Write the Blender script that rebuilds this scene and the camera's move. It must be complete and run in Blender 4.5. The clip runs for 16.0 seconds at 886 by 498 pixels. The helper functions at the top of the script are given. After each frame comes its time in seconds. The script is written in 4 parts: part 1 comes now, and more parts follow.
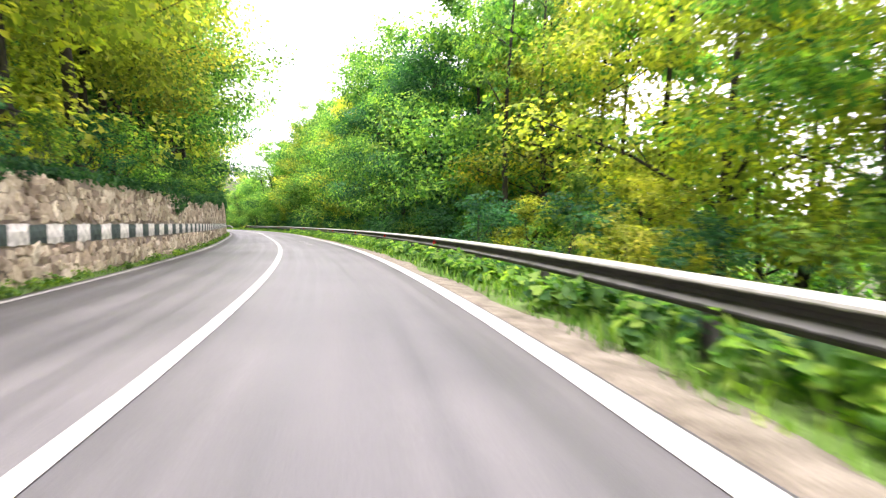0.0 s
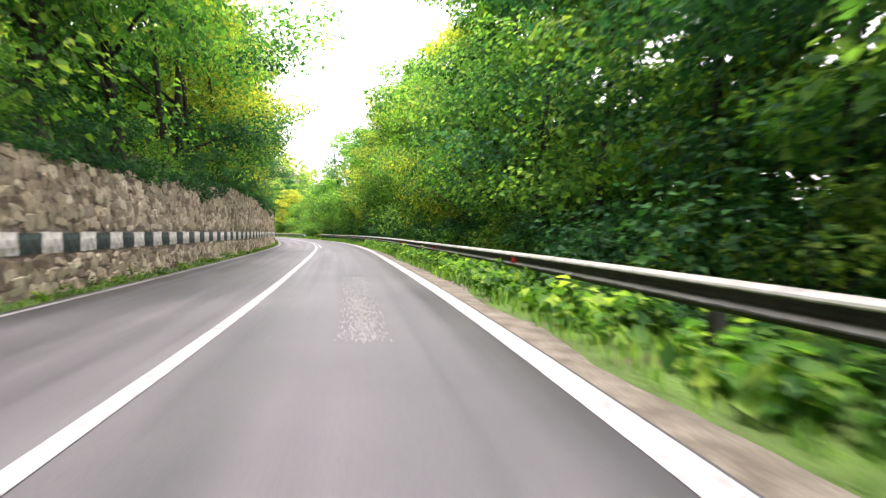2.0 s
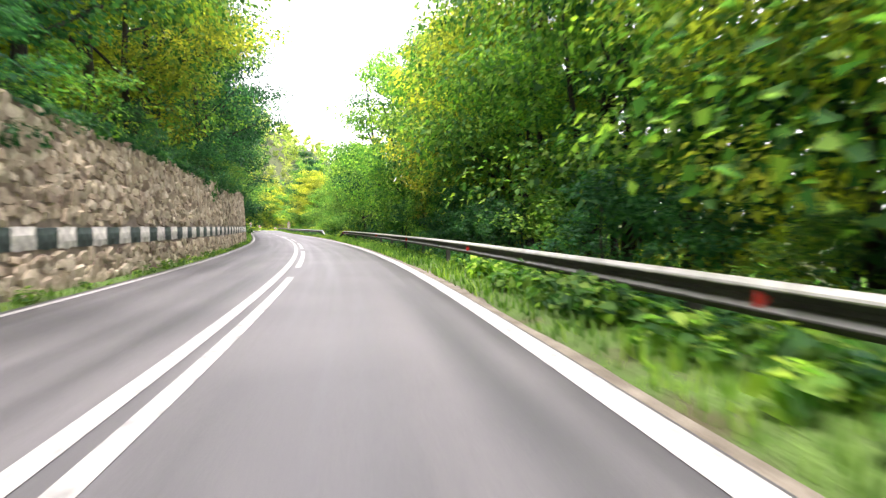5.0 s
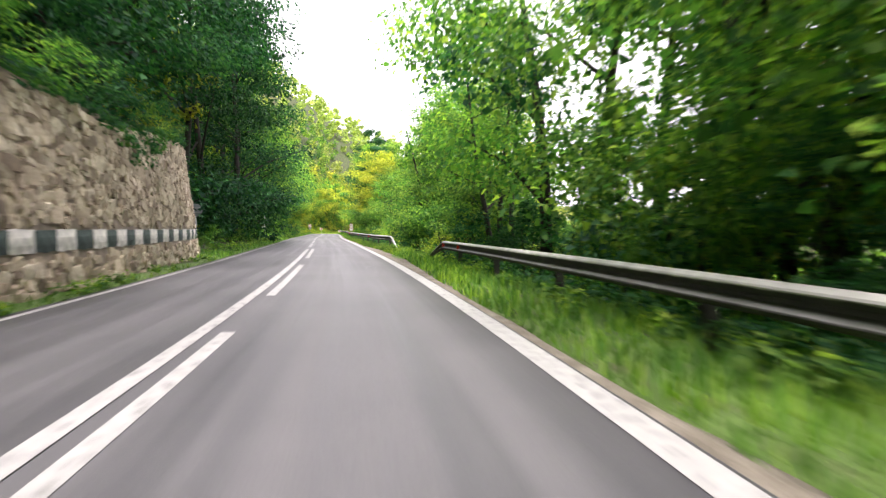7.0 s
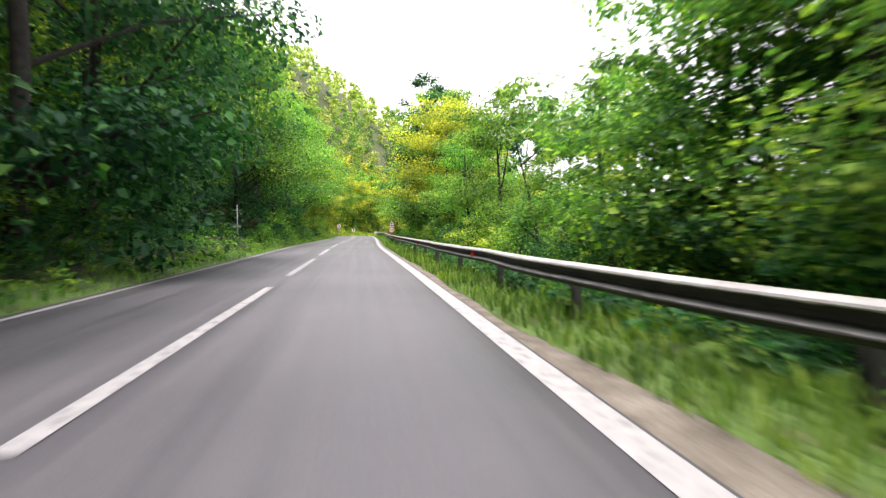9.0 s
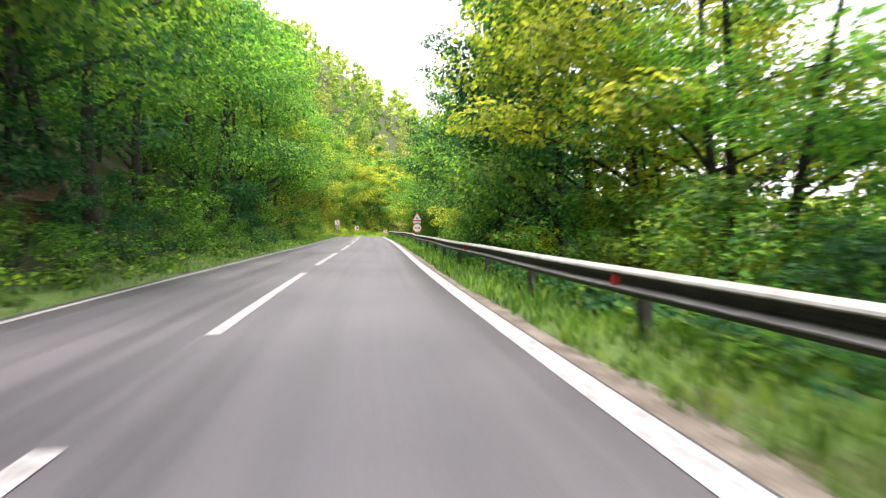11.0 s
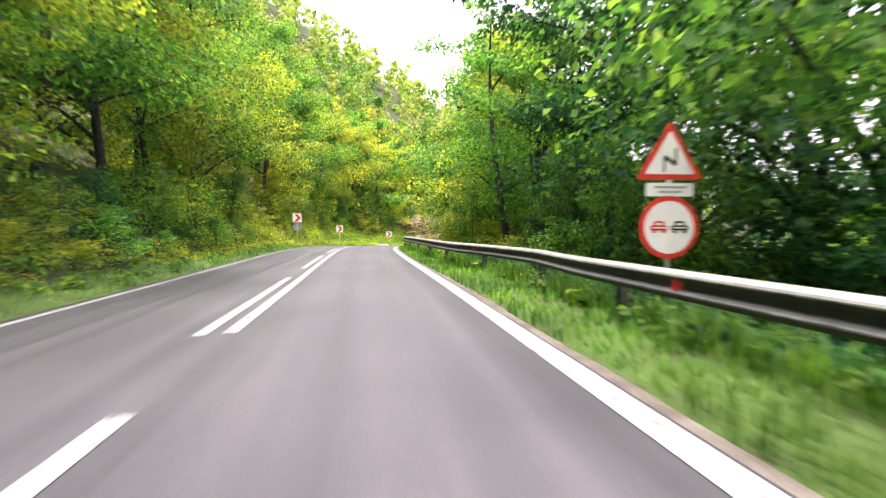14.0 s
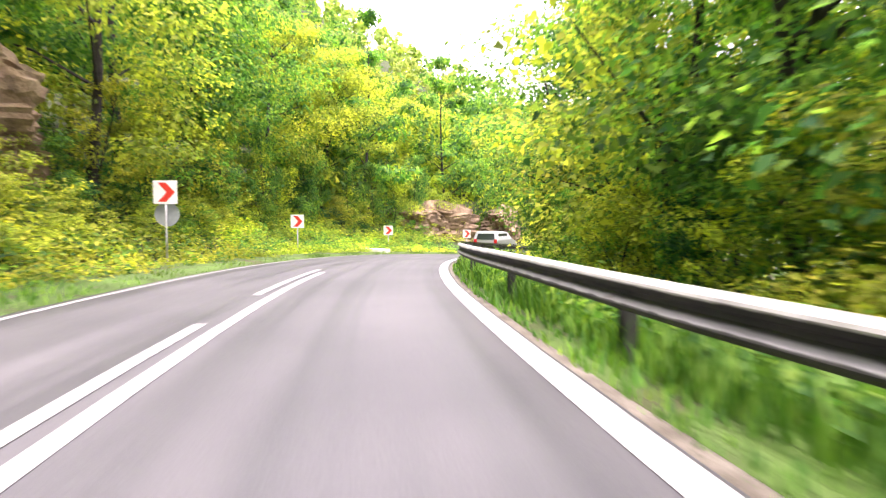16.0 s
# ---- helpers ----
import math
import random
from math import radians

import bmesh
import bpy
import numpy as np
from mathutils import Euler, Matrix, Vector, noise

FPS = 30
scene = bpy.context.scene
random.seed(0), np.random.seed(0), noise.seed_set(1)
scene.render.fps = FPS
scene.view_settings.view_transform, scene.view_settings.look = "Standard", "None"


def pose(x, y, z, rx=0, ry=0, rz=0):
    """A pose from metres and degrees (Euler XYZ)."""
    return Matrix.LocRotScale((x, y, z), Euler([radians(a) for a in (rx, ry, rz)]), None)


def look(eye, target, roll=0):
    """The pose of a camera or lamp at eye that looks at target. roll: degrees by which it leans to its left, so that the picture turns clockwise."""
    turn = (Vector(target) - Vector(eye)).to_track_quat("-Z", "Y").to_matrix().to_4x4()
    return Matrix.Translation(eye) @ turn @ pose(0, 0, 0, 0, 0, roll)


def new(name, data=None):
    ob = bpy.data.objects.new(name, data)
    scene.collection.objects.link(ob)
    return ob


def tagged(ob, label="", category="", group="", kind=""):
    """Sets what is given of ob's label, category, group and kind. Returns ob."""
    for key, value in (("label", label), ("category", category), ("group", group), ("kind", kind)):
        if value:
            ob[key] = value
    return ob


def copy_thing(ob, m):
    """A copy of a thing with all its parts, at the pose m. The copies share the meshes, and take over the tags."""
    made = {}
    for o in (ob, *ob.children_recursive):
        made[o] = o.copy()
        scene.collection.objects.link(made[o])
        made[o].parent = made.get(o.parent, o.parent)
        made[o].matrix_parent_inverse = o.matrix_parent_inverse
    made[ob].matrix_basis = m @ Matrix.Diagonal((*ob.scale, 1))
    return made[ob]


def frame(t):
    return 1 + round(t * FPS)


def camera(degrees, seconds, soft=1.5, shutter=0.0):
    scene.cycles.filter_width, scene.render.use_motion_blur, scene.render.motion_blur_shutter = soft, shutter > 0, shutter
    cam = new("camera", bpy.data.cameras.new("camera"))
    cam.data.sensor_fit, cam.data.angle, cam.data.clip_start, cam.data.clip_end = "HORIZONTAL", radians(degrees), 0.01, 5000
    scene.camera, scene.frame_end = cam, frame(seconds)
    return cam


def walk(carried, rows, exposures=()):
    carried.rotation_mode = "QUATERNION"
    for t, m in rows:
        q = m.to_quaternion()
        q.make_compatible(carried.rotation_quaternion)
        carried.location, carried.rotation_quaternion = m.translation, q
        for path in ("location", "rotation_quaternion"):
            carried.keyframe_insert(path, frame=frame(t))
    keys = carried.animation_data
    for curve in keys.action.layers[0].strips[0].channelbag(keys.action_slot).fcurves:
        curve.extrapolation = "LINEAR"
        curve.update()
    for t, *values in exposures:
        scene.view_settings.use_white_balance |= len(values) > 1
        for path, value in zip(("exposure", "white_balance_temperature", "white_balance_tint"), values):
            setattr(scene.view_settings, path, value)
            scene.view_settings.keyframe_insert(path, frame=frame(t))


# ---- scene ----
cam = camera(77.9, 16.0, soft=1.3, shutter=0.3)
# seconds, eye, tilt, lean, heading
PATH = [
    (0.0, 1.448, 0.000, 1.141, 87.34, 0, -8.09),
    (0.5, 1.291, 5.915, 1.141, 87.67, 0, -6.28),
    (1.0, 0.963, 11.815, 1.141, 87.54, 0, -3.58),
    (1.5, 0.386, 17.685, 1.141, 87.72, 0, -1.45),
    (2.0, -0.432, 23.523, 1.141, 88.18, 0, 0.78),
    (2.5, -1.457, 29.327, 1.141, 87.84, 0, 2.13),
    (3.0, -2.589, 34.894, 1.141, 88.19, 0, 2.68),
    (3.5, -3.711, 40.393, 1.141, 87.32, 0, 2.90),
    (4.0, -4.839, 46.068, 1.141, 87.43, 0, 3.16),
    (4.5, -6.091, 52.154, 1.141, 87.54, 0, 3.67),
    (5.0, -7.530, 58.732, 1.141, 87.65, 0, 4.60),
    (5.5, -9.263, 65.876, 1.141, 87.76, 0, 6.22),
    (6.0, -11.423, 73.634, 1.141, 87.87, 0, 8.38),
    (6.5, -14.045, 81.645, 1.141, 88.16, 0, 9.97),
    (7.0, -16.799, 89.522, 1.141, 87.91, 0, 11.83),
    (7.5, -19.612, 96.916, 1.141, 88.13, 0, 13.06),
    (8.0, -22.624, 104.337, 1.141, 87.92, 0, 14.18),
    (8.5, -25.834, 111.756, 1.141, 87.95, 0, 15.13),
    (9.0, -28.887, 118.704, 1.141, 88.02, 0, 15.53),
    (9.5, -31.990, 125.546, 1.141, 87.97, 0, 15.57),
    (10.0, -35.063, 132.289, 1.141, 87.92, 0, 15.72),
    (10.5, -38.134, 138.972, 1.141, 87.87, 0, 15.89),
    (11.0, -41.216, 145.641, 1.141, 87.82, 0, 15.94),
    (11.5, -44.278, 152.351, 1.141, 87.77, 0, 15.43),
    (12.0, -47.243, 159.138, 1.141, 87.92, 0, 15.30),
    (12.5, -50.138, 165.896, 1.141, 87.95, 0, 15.30),
    (13.0, -52.739, 172.123, 1.141, 87.90, 0, 15.35),
    (13.5, -55.627, 178.957, 1.141, 87.75, 0, 15.38),
    (14.0, -58.102, 184.814, 1.141, 87.89, 0, 15.41),
    (14.5, -60.967, 191.721, 1.141, 87.58, 0, 15.65),
    (15.0, -63.432, 197.373, 1.141, 87.53, 0, 15.68),
    (15.5, -66.027, 203.322, 1.141, 87.55, 0, 15.61),
    (16.0, -68.461, 208.951, 1.141, 87.12, 0, 13.89),
]
walk(cam, [(t, pose(x, y, z, a, b, c)) for t, x, y, z, a, b, c in PATH],
     exposures=[(0.0, 2.2, 6450, 20), (1.0, 2.15, 6450, 20), (2.0, 1.97, 6450, 20), (2.5, 1.97, 6450, 20), (3.5, 2.03, 6450, 20), (6.0, 2.15, 6450, 18), (7.0, 1.76, 6450, 18),
                (7.5, 1.62, 6400, 18), (9.0, 1.58, 6400, 18), (11.5, 1.68, 6450, 18), (12.0, 1.6, 6450, 19), (13.0, 2.03, 6450, 20), (14.0, 1.84, 6450, 23), (14.5, 1.7, 6500, 22),
                (15.5, 1.93, 6500, 24), (16.0, 2.25, 6450, 28)])

# ---------------------------------------------------------------- light: bright overcast day
world = bpy.data.worlds.new("overcast_sky")
scene.world = world
world.use_nodes = True
wn, wl_ = world.node_tree.nodes, world.node_tree.links
bg = wn["Background"]
sky = wn.new("ShaderNodeTexSky")
sky.sky_type = 'NISHITA'
sky.sun_disc = False
sky.sun_elevation, sky.sun_rotation = radians(76), radians(160)
sky.air_density, sky.dust_density = 1.0, 4.0
gain = wn.new("ShaderNodeVectorMath")
gain.operation = 'SCALE'
gain.inputs["Scale"].default_value = 0.09
cloud = wn.new("ShaderNodeMixRGB")
cloud.inputs["Fac"].default_value = 0.86
cloud.inputs["Color2"].default_value = (1.0, 0.955, 0.985, 1)
wl_.new(sky.outputs["Color"], gain.inputs[0])
wl_.new(gain.outputs["Vector"], cloud.inputs["Color1"])
wl_.new(cloud.outputs["Color"], bg.inputs["Color"])
bg.inputs["Strength"].default_value = 1.0
sun_data = bpy.data.lights.new("sun", "SUN")
sun_data.energy, sun_data.angle, sun_data.color = 2.0, radians(16), (1.0, 0.95, 0.86)
sun = new("sun", sun_data)
sun.matrix_world = look((0, 0, 60), (-5, 14, 0))

# ---------------------------------------------------------------- the road's line
# distance along the centre line and curvature there, left positive
BEND = [(-60, 0.009813), (-6, 0.009813), (6, 0.007500), (18, 0.004711), (30, 0.004751), (42, 0.000308), (54, 0.001646), (66,
        0.004182), (78, 0.004996), (90, 0.002710), (102, 0.003114), (114, 0.001437), (126, -0.000026), (138, 0.000503), (150, 0.000251),
        (162, -0.002231), (174, -0.000757), (186, 0.001141), (198, 0.000107), (210, 0.000963), (222, -0.002895), (234, -0.012079), (246,
        -0.020964), (258, -0.027778), (340, -0.027800)]
RS = np.arange(-60, 341, 2.0)
RK = np.interp(RS, [b[0] for b in BEND], [b[1] for b in BEND])
RT = np.cumsum(RK) * 2
RT -= np.interp(0, RS, RT)
RX, RY = np.cumsum(-np.sin(RT)) * 2, np.cumsum(np.cos(RT)) * 2
RX -= np.interp(0, RS, RX)
RY -= np.interp(0, RS, RY)


def road_z(s):
    """The road is level, then falls away past the crest before the sharp bend."""
    a = np.clip(np.asarray(s, float) - 222, 0, 40)
    return -a * a / 1224 - np.clip(np.asarray(s, float) - 262, 0, None) * 0.065


def right_lane(s):
    return np.interp(s, [0, 40, 95, 205, 224, 232, 250], [3.12, 3.16, 3.26, 3.1, 2.99, 2.98, 3.1])


def left_lane(s):
    return np.interp(s, [0, 40, 95, 225], [3.49, 3.11, 2.72, 2.84])


def at_xy(s, l):
    th = np.interp(s, RS, RT)
    return np.interp(s, RS, RX) + l * np.cos(th), np.interp(s, RS, RY) + l * np.sin(th)


def place(s, l, z=0.0):
    """World point: s along the centre line, l to its right, z over the road."""
    x, y = at_xy(s, l)
    return Vector((float(x), float(y), float(road_z(s)) + z))


def heading(s):
    return math.degrees(float(np.interp(s, RS, RT)))


def on_road(x, y):
    """Distance along and to the right of the centre line, for arrays of points."""
    s, l = np.empty(len(x)), np.empty(len(x))
    for i in range(0, len(x), 4000):
        a, b = x[i:i + 4000, None], y[i:i + 4000, None]
        j = ((a - RX) ** 2 + (b - RY) ** 2).argmin(1)
        dx, dy = x[i:i + 4000] - RX[j], y[i:i + 4000] - RY[j]
        s[i:i + 4000] = RS[j] + (-np.sin(RT[j]) * dx + np.cos(RT[j]) * dy)
        side = np.cos(RT[j]) * dx + np.sin(RT[j]) * dy
        far = np.hypot(dx, dy)
        l[i:i + 4000] = np.where(side < 0, -far, far)
    return s, l


WALL_END = 118.0
WALL_TOP = ([-12, 0, 10, 28, 40, 50, 67, 80, 93, 97, 105, 109, 114, 118], [1.9, 1.9, 2.0, 2.35, 2.6, 3.2, 3.1, 3.0, 3.3, 3.5, 3.45, 3.9, 4.4, 4.8])


def dirt(s):
    """Width of the bare shoulder beside the right edge line."""
    return float(np.interp(s, [0, 50, 62, 104, 112, 122, 130, 205, 215], [.8, .75, .45, .45, .95, .95, .5, .42, .3]))


def wall_top(s):
    return np.interp(s, *WALL_TOP)


def wall_l(s):
    return -(left_lane(s) + 0.5 + np.interp(s, [103, 106, 112, 115, 118], [0, .2, .48, .85, 1.5]))


def wall_turn(s):
    """How far the wall's face turns from the road's line."""
    return math.degrees(math.atan(float(wall_l(s - .5) - wall_l(s + .5))))


def ripple(x, y, size):
    x, y = x / size, y / size
    return (np.sin(x * 1.3 + 1.7 * np.sin(y * .9)) + np.sin(y * 1.7 + 1.3 * np.sin(x * 1.1 + 2)) + .6 * np.sin(x * 3.1 - y * 2.3)) / 2.6


def terrain(x, y):
    x, y = np.asarray(x, float), np.asarray(y, float)
    s, l = on_road(x, y)
    z = road_z(np.clip(s, -40, 330)) - 0.12
    walled = s < WALL_END + .4
    foot = np.where(walled, 4.75, 4.3)
    up = np.clip(-l - foot, 0, None)
    up = np.where(walled & (l > -6.4), 0, up)
    rise = np.where(up > 0, np.where(walled, wall_top(s) - .1, 0), 0) + np.where(walled, .5 * up, np.minimum(up, 2) * .35 + np.clip(up - 2, 0, None) * .66)
    rise = np.where(rise > 85, 85 + (rise - 85) * .35, rise)
    # the hill ahead of the bend runs down to the right
    ox, oy, oh = at_xy(222, 0)[0], at_xy(222, 0)[1], np.interp(215, RS, RT)
    ahead, aside = -np.sin(oh) * (x - ox) + np.cos(oh) * (y - oy), np.cos(oh) * (x - ox) + np.sin(oh) * (y - oy)
    rise = np.minimum(rise, 130) * np.where(ahead > 0, np.interp(aside, [-60, -25, 0, 20, 35, 60, 110], [1, .95, .76, .64, .58, .42, .1]), np.interp(aside, [45, 80], [1, 0]))
    down = np.clip(l - 5.3, 0, None)
    fall = np.minimum(down * .42, 9) - np.clip(down - 260, 0, 500) * .05
    bump = ripple(x, y, 7) * np.clip((np.abs(l) - 6) / 20, 0, 1) * 1.2
    return z + rise - fall + bump


def bank_z(s, l):
    """The ground just behind the retaining wall."""
    return float(wall_top(s)) - .2 + .5 * max(0.0, -l - 4.75)


def spot(s, l, sink=0.0):
    x, y = at_xy(s, l)
    z = float(terrain([x], [y])[0])
    if s < WALL_END and -6.5 < l < wall_l(s) - .3:
        z = bank_z(s, l)
    return Vector((float(x), float(y), z - sink))


# ---------------------------------------------------------------- materials
def material(name, rough=0.8, metal=0.0):
    m = bpy.data.materials.new(name)
    m.use_nodes = True
    b = m.node_tree.nodes["Principled BSDF"]
    b.inputs["Roughness"].default_value, b.inputs["Metallic"].default_value = rough, metal
    return m, m.node_tree.nodes, m.node_tree.links, b


def ramp(n, links, source, stops):
    r = n.new("ShaderNodeValToRGB")
    e = r.color_ramp.elements
    while len(e) < len(stops):
        e.new(0.5)
    for q, (p, c) in zip(e, stops):
        q.position, q.color = p, (*c, 1)
    links.new(source, r.inputs["Fac"])
    return r.outputs["Color"]


def grain(n, links, scale, detail=4, space="Object", stretch=None):
    tc = n.new("ShaderNodeTexCoord")
    t = n.new("ShaderNodeTexNoise")
    t.inputs["Scale"].default_value, t.inputs["Detail"].default_value = scale, detail
    src = tc.outputs[space]
    if stretch:
        mp = n.new("ShaderNodeMapping")
        mp.inputs["Scale"].default_value = stretch
        links.new(src, mp.inputs["Vector"])
        src = mp.outputs["Vector"]
    links.new(src, t.inputs["Vector"])
    return t.outputs["Fac"]


def blend(n, links, a, b, fac, mode="MIX"):
    x = n.new("ShaderNodeMixRGB")
    x.blend_type = mode
    for v, k in ((a, "Color1"), (b, "Color2")):
        if isinstance(v, tuple):
            x.inputs[k].default_value = (*v, 1)
        else:
            links.new(v, x.inputs[k])
    if isinstance(fac, float):
        x.inputs["Fac"].default_value = fac
    else:
        links.new(fac, x.inputs["Fac"])
    return x.outputs["Color"]


def relief(n, links, b, height, strength=0.4, dist=0.02):
    u = n.new("ShaderNodeBump")
    u.inputs["Strength"].default_value, u.inputs["Distance"].default_value = strength, dist
    links.new(height, u.inputs["Height"])
    links.new(u.outputs["Normal"], b.inputs["Normal"])


def plain(name, color, rough=0.7, metal=0.0, vary=0.25, scale=6.0, bump=0.15):
    m, n, k, b = material(name, rough, metal)
    dark = tuple(c * (1 - vary) for c in color)
    lite = tuple(min(1, c * (1 + vary)) for c in color)
    g = grain(n, k, scale, 6)
    k.new(ramp(n, k, g, [(.3, dark), (.7, lite)]), b.inputs["Base Color"])
    relief(n, k, b, grain(n, k, scale * 6, 3), bump, .01)
    return m


def asphalt():
    m, n, k, b = material("asphalt", .62)
    fine = grain(n, k, 60, 3)
    streak = grain(n, k, 1.0, 4, "UV", (.05, 2.2, 1))
    patch = grain(n, k, .35, 5, "UV")
    c = ramp(n, k, streak, [(.3, (.074, .074, .082)), (.7, (.12, .117, .126))])
    c = blend(n, k, c, ramp(n, k, patch, [(.35, (.7, .7, .72)), (.65, (1.1, 1.08, 1.08))]), .7, "MULTIPLY")
    c = blend(n, k, c, ramp(n, k, fine, [(.3, (.75, .75, .75)), (.7, (1.2, 1.2, 1.2))]), .7, "MULTIPLY")
    k.new(c, b.inputs["Base Color"])
    k.new(ramp(n, k, streak, [(.35, (.46, .46, .46)), (.75, (.7, .7, .7))]), b.inputs["Roughness"])
    relief(n, k, b, fine, .35, .006)
    return m


def line_paint():
    m, n, k, b = material("road_paint", .6)
    wear = grain(n, k, 9, 8)
    k.new(ramp(n, k, wear, [(.34, (.17, .17, .17)), (.44, (.31, .305, .31)), (.8, (.41, .40, .4))]), b.inputs["Base Color"])
    relief(n, k, b, grain(n, k, 70, 2), .3, .004)
    return m


def earth(name, stops, scale=1.2):
    m, n, k, b = material(name, .95)
    c = ramp(n, k, grain(n, k, scale, 8), stops)
    c = blend(n, k, c, ramp(n, k, grain(n, k, 30, 4), [(.3, (.6, .6, .6)), (.7, (1.3, 1.3, 1.3))]), .8, "MULTIPLY")
    k.new(c, b.inputs["Base Color"])
    relief(n, k, b, grain(n, k, 14, 6), .8, .05)
    return m


def foliage(name, dark, mid, lite, through_=.4):
    """Leaves: colour differs leaf by leaf and tree by tree, and light shines through."""
    m, n, k, b = material(name, .62)
    b.inputs["Specular IOR Level"].default_value = .22
    geo, info = n.new("ShaderNodeNewGeometry"), n.new("ShaderNodeObjectInfo")
    c = ramp(n, k, geo.outputs["Random Per Island"], [(0, dark), (.55, mid), (1, lite)])
    hue = n.new("ShaderNodeHueSaturation")
    for out, lo, hi in (("Hue", .492, .518), ("Value", .8, 1.25)):
        mr = n.new("ShaderNodeMapRange")
        mr.inputs["To Min"].default_value, mr.inputs["To Max"].default_value = lo, hi
        k.new(info.outputs["Random"], mr.inputs["Value"])
        k.new(mr.outputs["Result"], hue.inputs[out])
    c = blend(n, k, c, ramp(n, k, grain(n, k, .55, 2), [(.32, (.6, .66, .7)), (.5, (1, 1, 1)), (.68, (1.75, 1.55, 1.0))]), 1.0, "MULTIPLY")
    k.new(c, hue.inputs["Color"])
    k.new(hue.outputs["Color"], b.inputs["Base Color"])
    tr, mix = n.new("ShaderNodeBsdfTranslucent"), n.new("ShaderNodeMixShader")
    k.new(blend(n, k, hue.outputs["Color"], (1.5, 1.75, .85), 1.0, "MULTIPLY"), tr.inputs["Color"])
    mix.inputs["Fac"].default_value = through_
    k.new(b.outputs["BSDF"], mix.inputs[1])
    k.new(tr.outputs["BSDF"], mix.inputs[2])
    k.new(mix.outputs["Shader"], n["Material Output"].inputs["Surface"])
    return m


def masonry(name, stops):
    m, n, k, b = material(name, .9)
    geo, info = n.new("ShaderNodeNewGeometry"), n.new("ShaderNodeObjectInfo")
    both = n.new("ShaderNodeMath")
    both.operation = 'ADD'
    k.new(geo.outputs["Random Per Island"], both.inputs[0])
    k.new(info.outputs["Random"], both.inputs[1])
    wrap = n.new("ShaderNodeMath")
    wrap.operation = 'FRACT'
    k.new(both.outputs[0], wrap.inputs[0])
    c = ramp(n, k, wrap.outputs[0], stops)
    c = blend(n, k, c, ramp(n, k, grain(n, k, 12, 6), [(.3, (.62, .6, .58)), (.7, (1.2, 1.2, 1.2))]), .8, "MULTIPLY")
    c = blend(n, k, c, ramp(n, k, grain(n, k, .5, 5), [(.35, (.7, .72, .66)), (.65, (1.05, 1.05, 1.05))]), .8, "MULTIPLY")
    k.new(c, b.inputs["Base Color"])
    relief(n, k, b, grain(n, k, 25, 5), .7, .02)
    return m


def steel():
    """Galvanised beam, rust-flecked; sky-lit flanges and shaded valley and undersides painted into the colour."""
    m, n, k, b = material("weathered_steel_painted_shade", .5, .3)
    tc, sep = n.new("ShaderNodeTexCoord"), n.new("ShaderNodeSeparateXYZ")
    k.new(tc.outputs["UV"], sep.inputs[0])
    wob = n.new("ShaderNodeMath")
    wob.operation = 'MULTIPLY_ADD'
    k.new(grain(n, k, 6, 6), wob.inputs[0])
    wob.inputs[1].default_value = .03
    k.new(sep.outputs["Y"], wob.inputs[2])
    # light and shade painted by profile height: upward flanges pale, valley and undersides dark
    lit_flange = ramp(n, k, wob.outputs[0], [(0, (.06,) * 3), (.3, (.05,) * 3), (.42, (.0,) * 3), (.502, (.02,) * 3), (.512, (.6,) * 3),
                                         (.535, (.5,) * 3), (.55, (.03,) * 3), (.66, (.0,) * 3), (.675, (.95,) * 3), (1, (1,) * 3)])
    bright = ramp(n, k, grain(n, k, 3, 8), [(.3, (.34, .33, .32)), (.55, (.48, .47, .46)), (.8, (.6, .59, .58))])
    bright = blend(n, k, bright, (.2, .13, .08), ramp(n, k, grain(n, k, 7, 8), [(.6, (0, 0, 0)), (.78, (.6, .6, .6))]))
    shade_tone = ramp(n, k, grain(n, k, 4, 8), [(.3, (.018, .019, .018)), (.7, (.045, .043, .038))])
    k.new(blend(n, k, shade_tone, bright, lit_flange), b.inputs["Base Color"])
    k.new(ramp(n, k, lit_flange, [(0, (.75,) * 3), (1, (.42,) * 3)]), b.inputs["Roughness"])
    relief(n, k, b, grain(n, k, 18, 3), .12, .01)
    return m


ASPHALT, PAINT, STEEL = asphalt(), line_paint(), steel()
SOIL = earth("forest_floor", [(.3, (.035, .03, .018)), (.5, (.05, .065, .02)), (.7, (.07, .11, .025))])
VERGE = earth("verge_turf", [(.3, (.08, .07, .035)), (.45, (.07, .12, .025)), (.7, (.10, .18, .03))])
GRAVEL = earth("shoulder_gravel", [(.3, (.09, .075, .058)), (.5, (.16, .138, .112)), (.75, (.25, .22, .185))], 2.5)
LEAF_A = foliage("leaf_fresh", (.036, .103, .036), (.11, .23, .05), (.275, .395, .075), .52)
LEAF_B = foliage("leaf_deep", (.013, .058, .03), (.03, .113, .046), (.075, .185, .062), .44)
# deep shade inside the left wood, put into a near-black leaf colour
LEAF_SHADED = foliage("leaf_shaded", (.006, .034, .016), (.014, .07, .026), (.045, .14, .035), .26)
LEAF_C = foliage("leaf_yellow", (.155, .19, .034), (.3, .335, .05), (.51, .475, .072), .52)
# distance haze put into the leaf colour as a paler, greyer green
LEAF_HAZY = foliage("leaf_hazy", (.15, .20, .05), (.27, .33, .085), (.42, .46, .16), .4)
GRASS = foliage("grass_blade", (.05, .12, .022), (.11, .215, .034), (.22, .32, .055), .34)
BARK = plain("bark", (.03, .026, .022), .95, 0, .5, 9, .9)
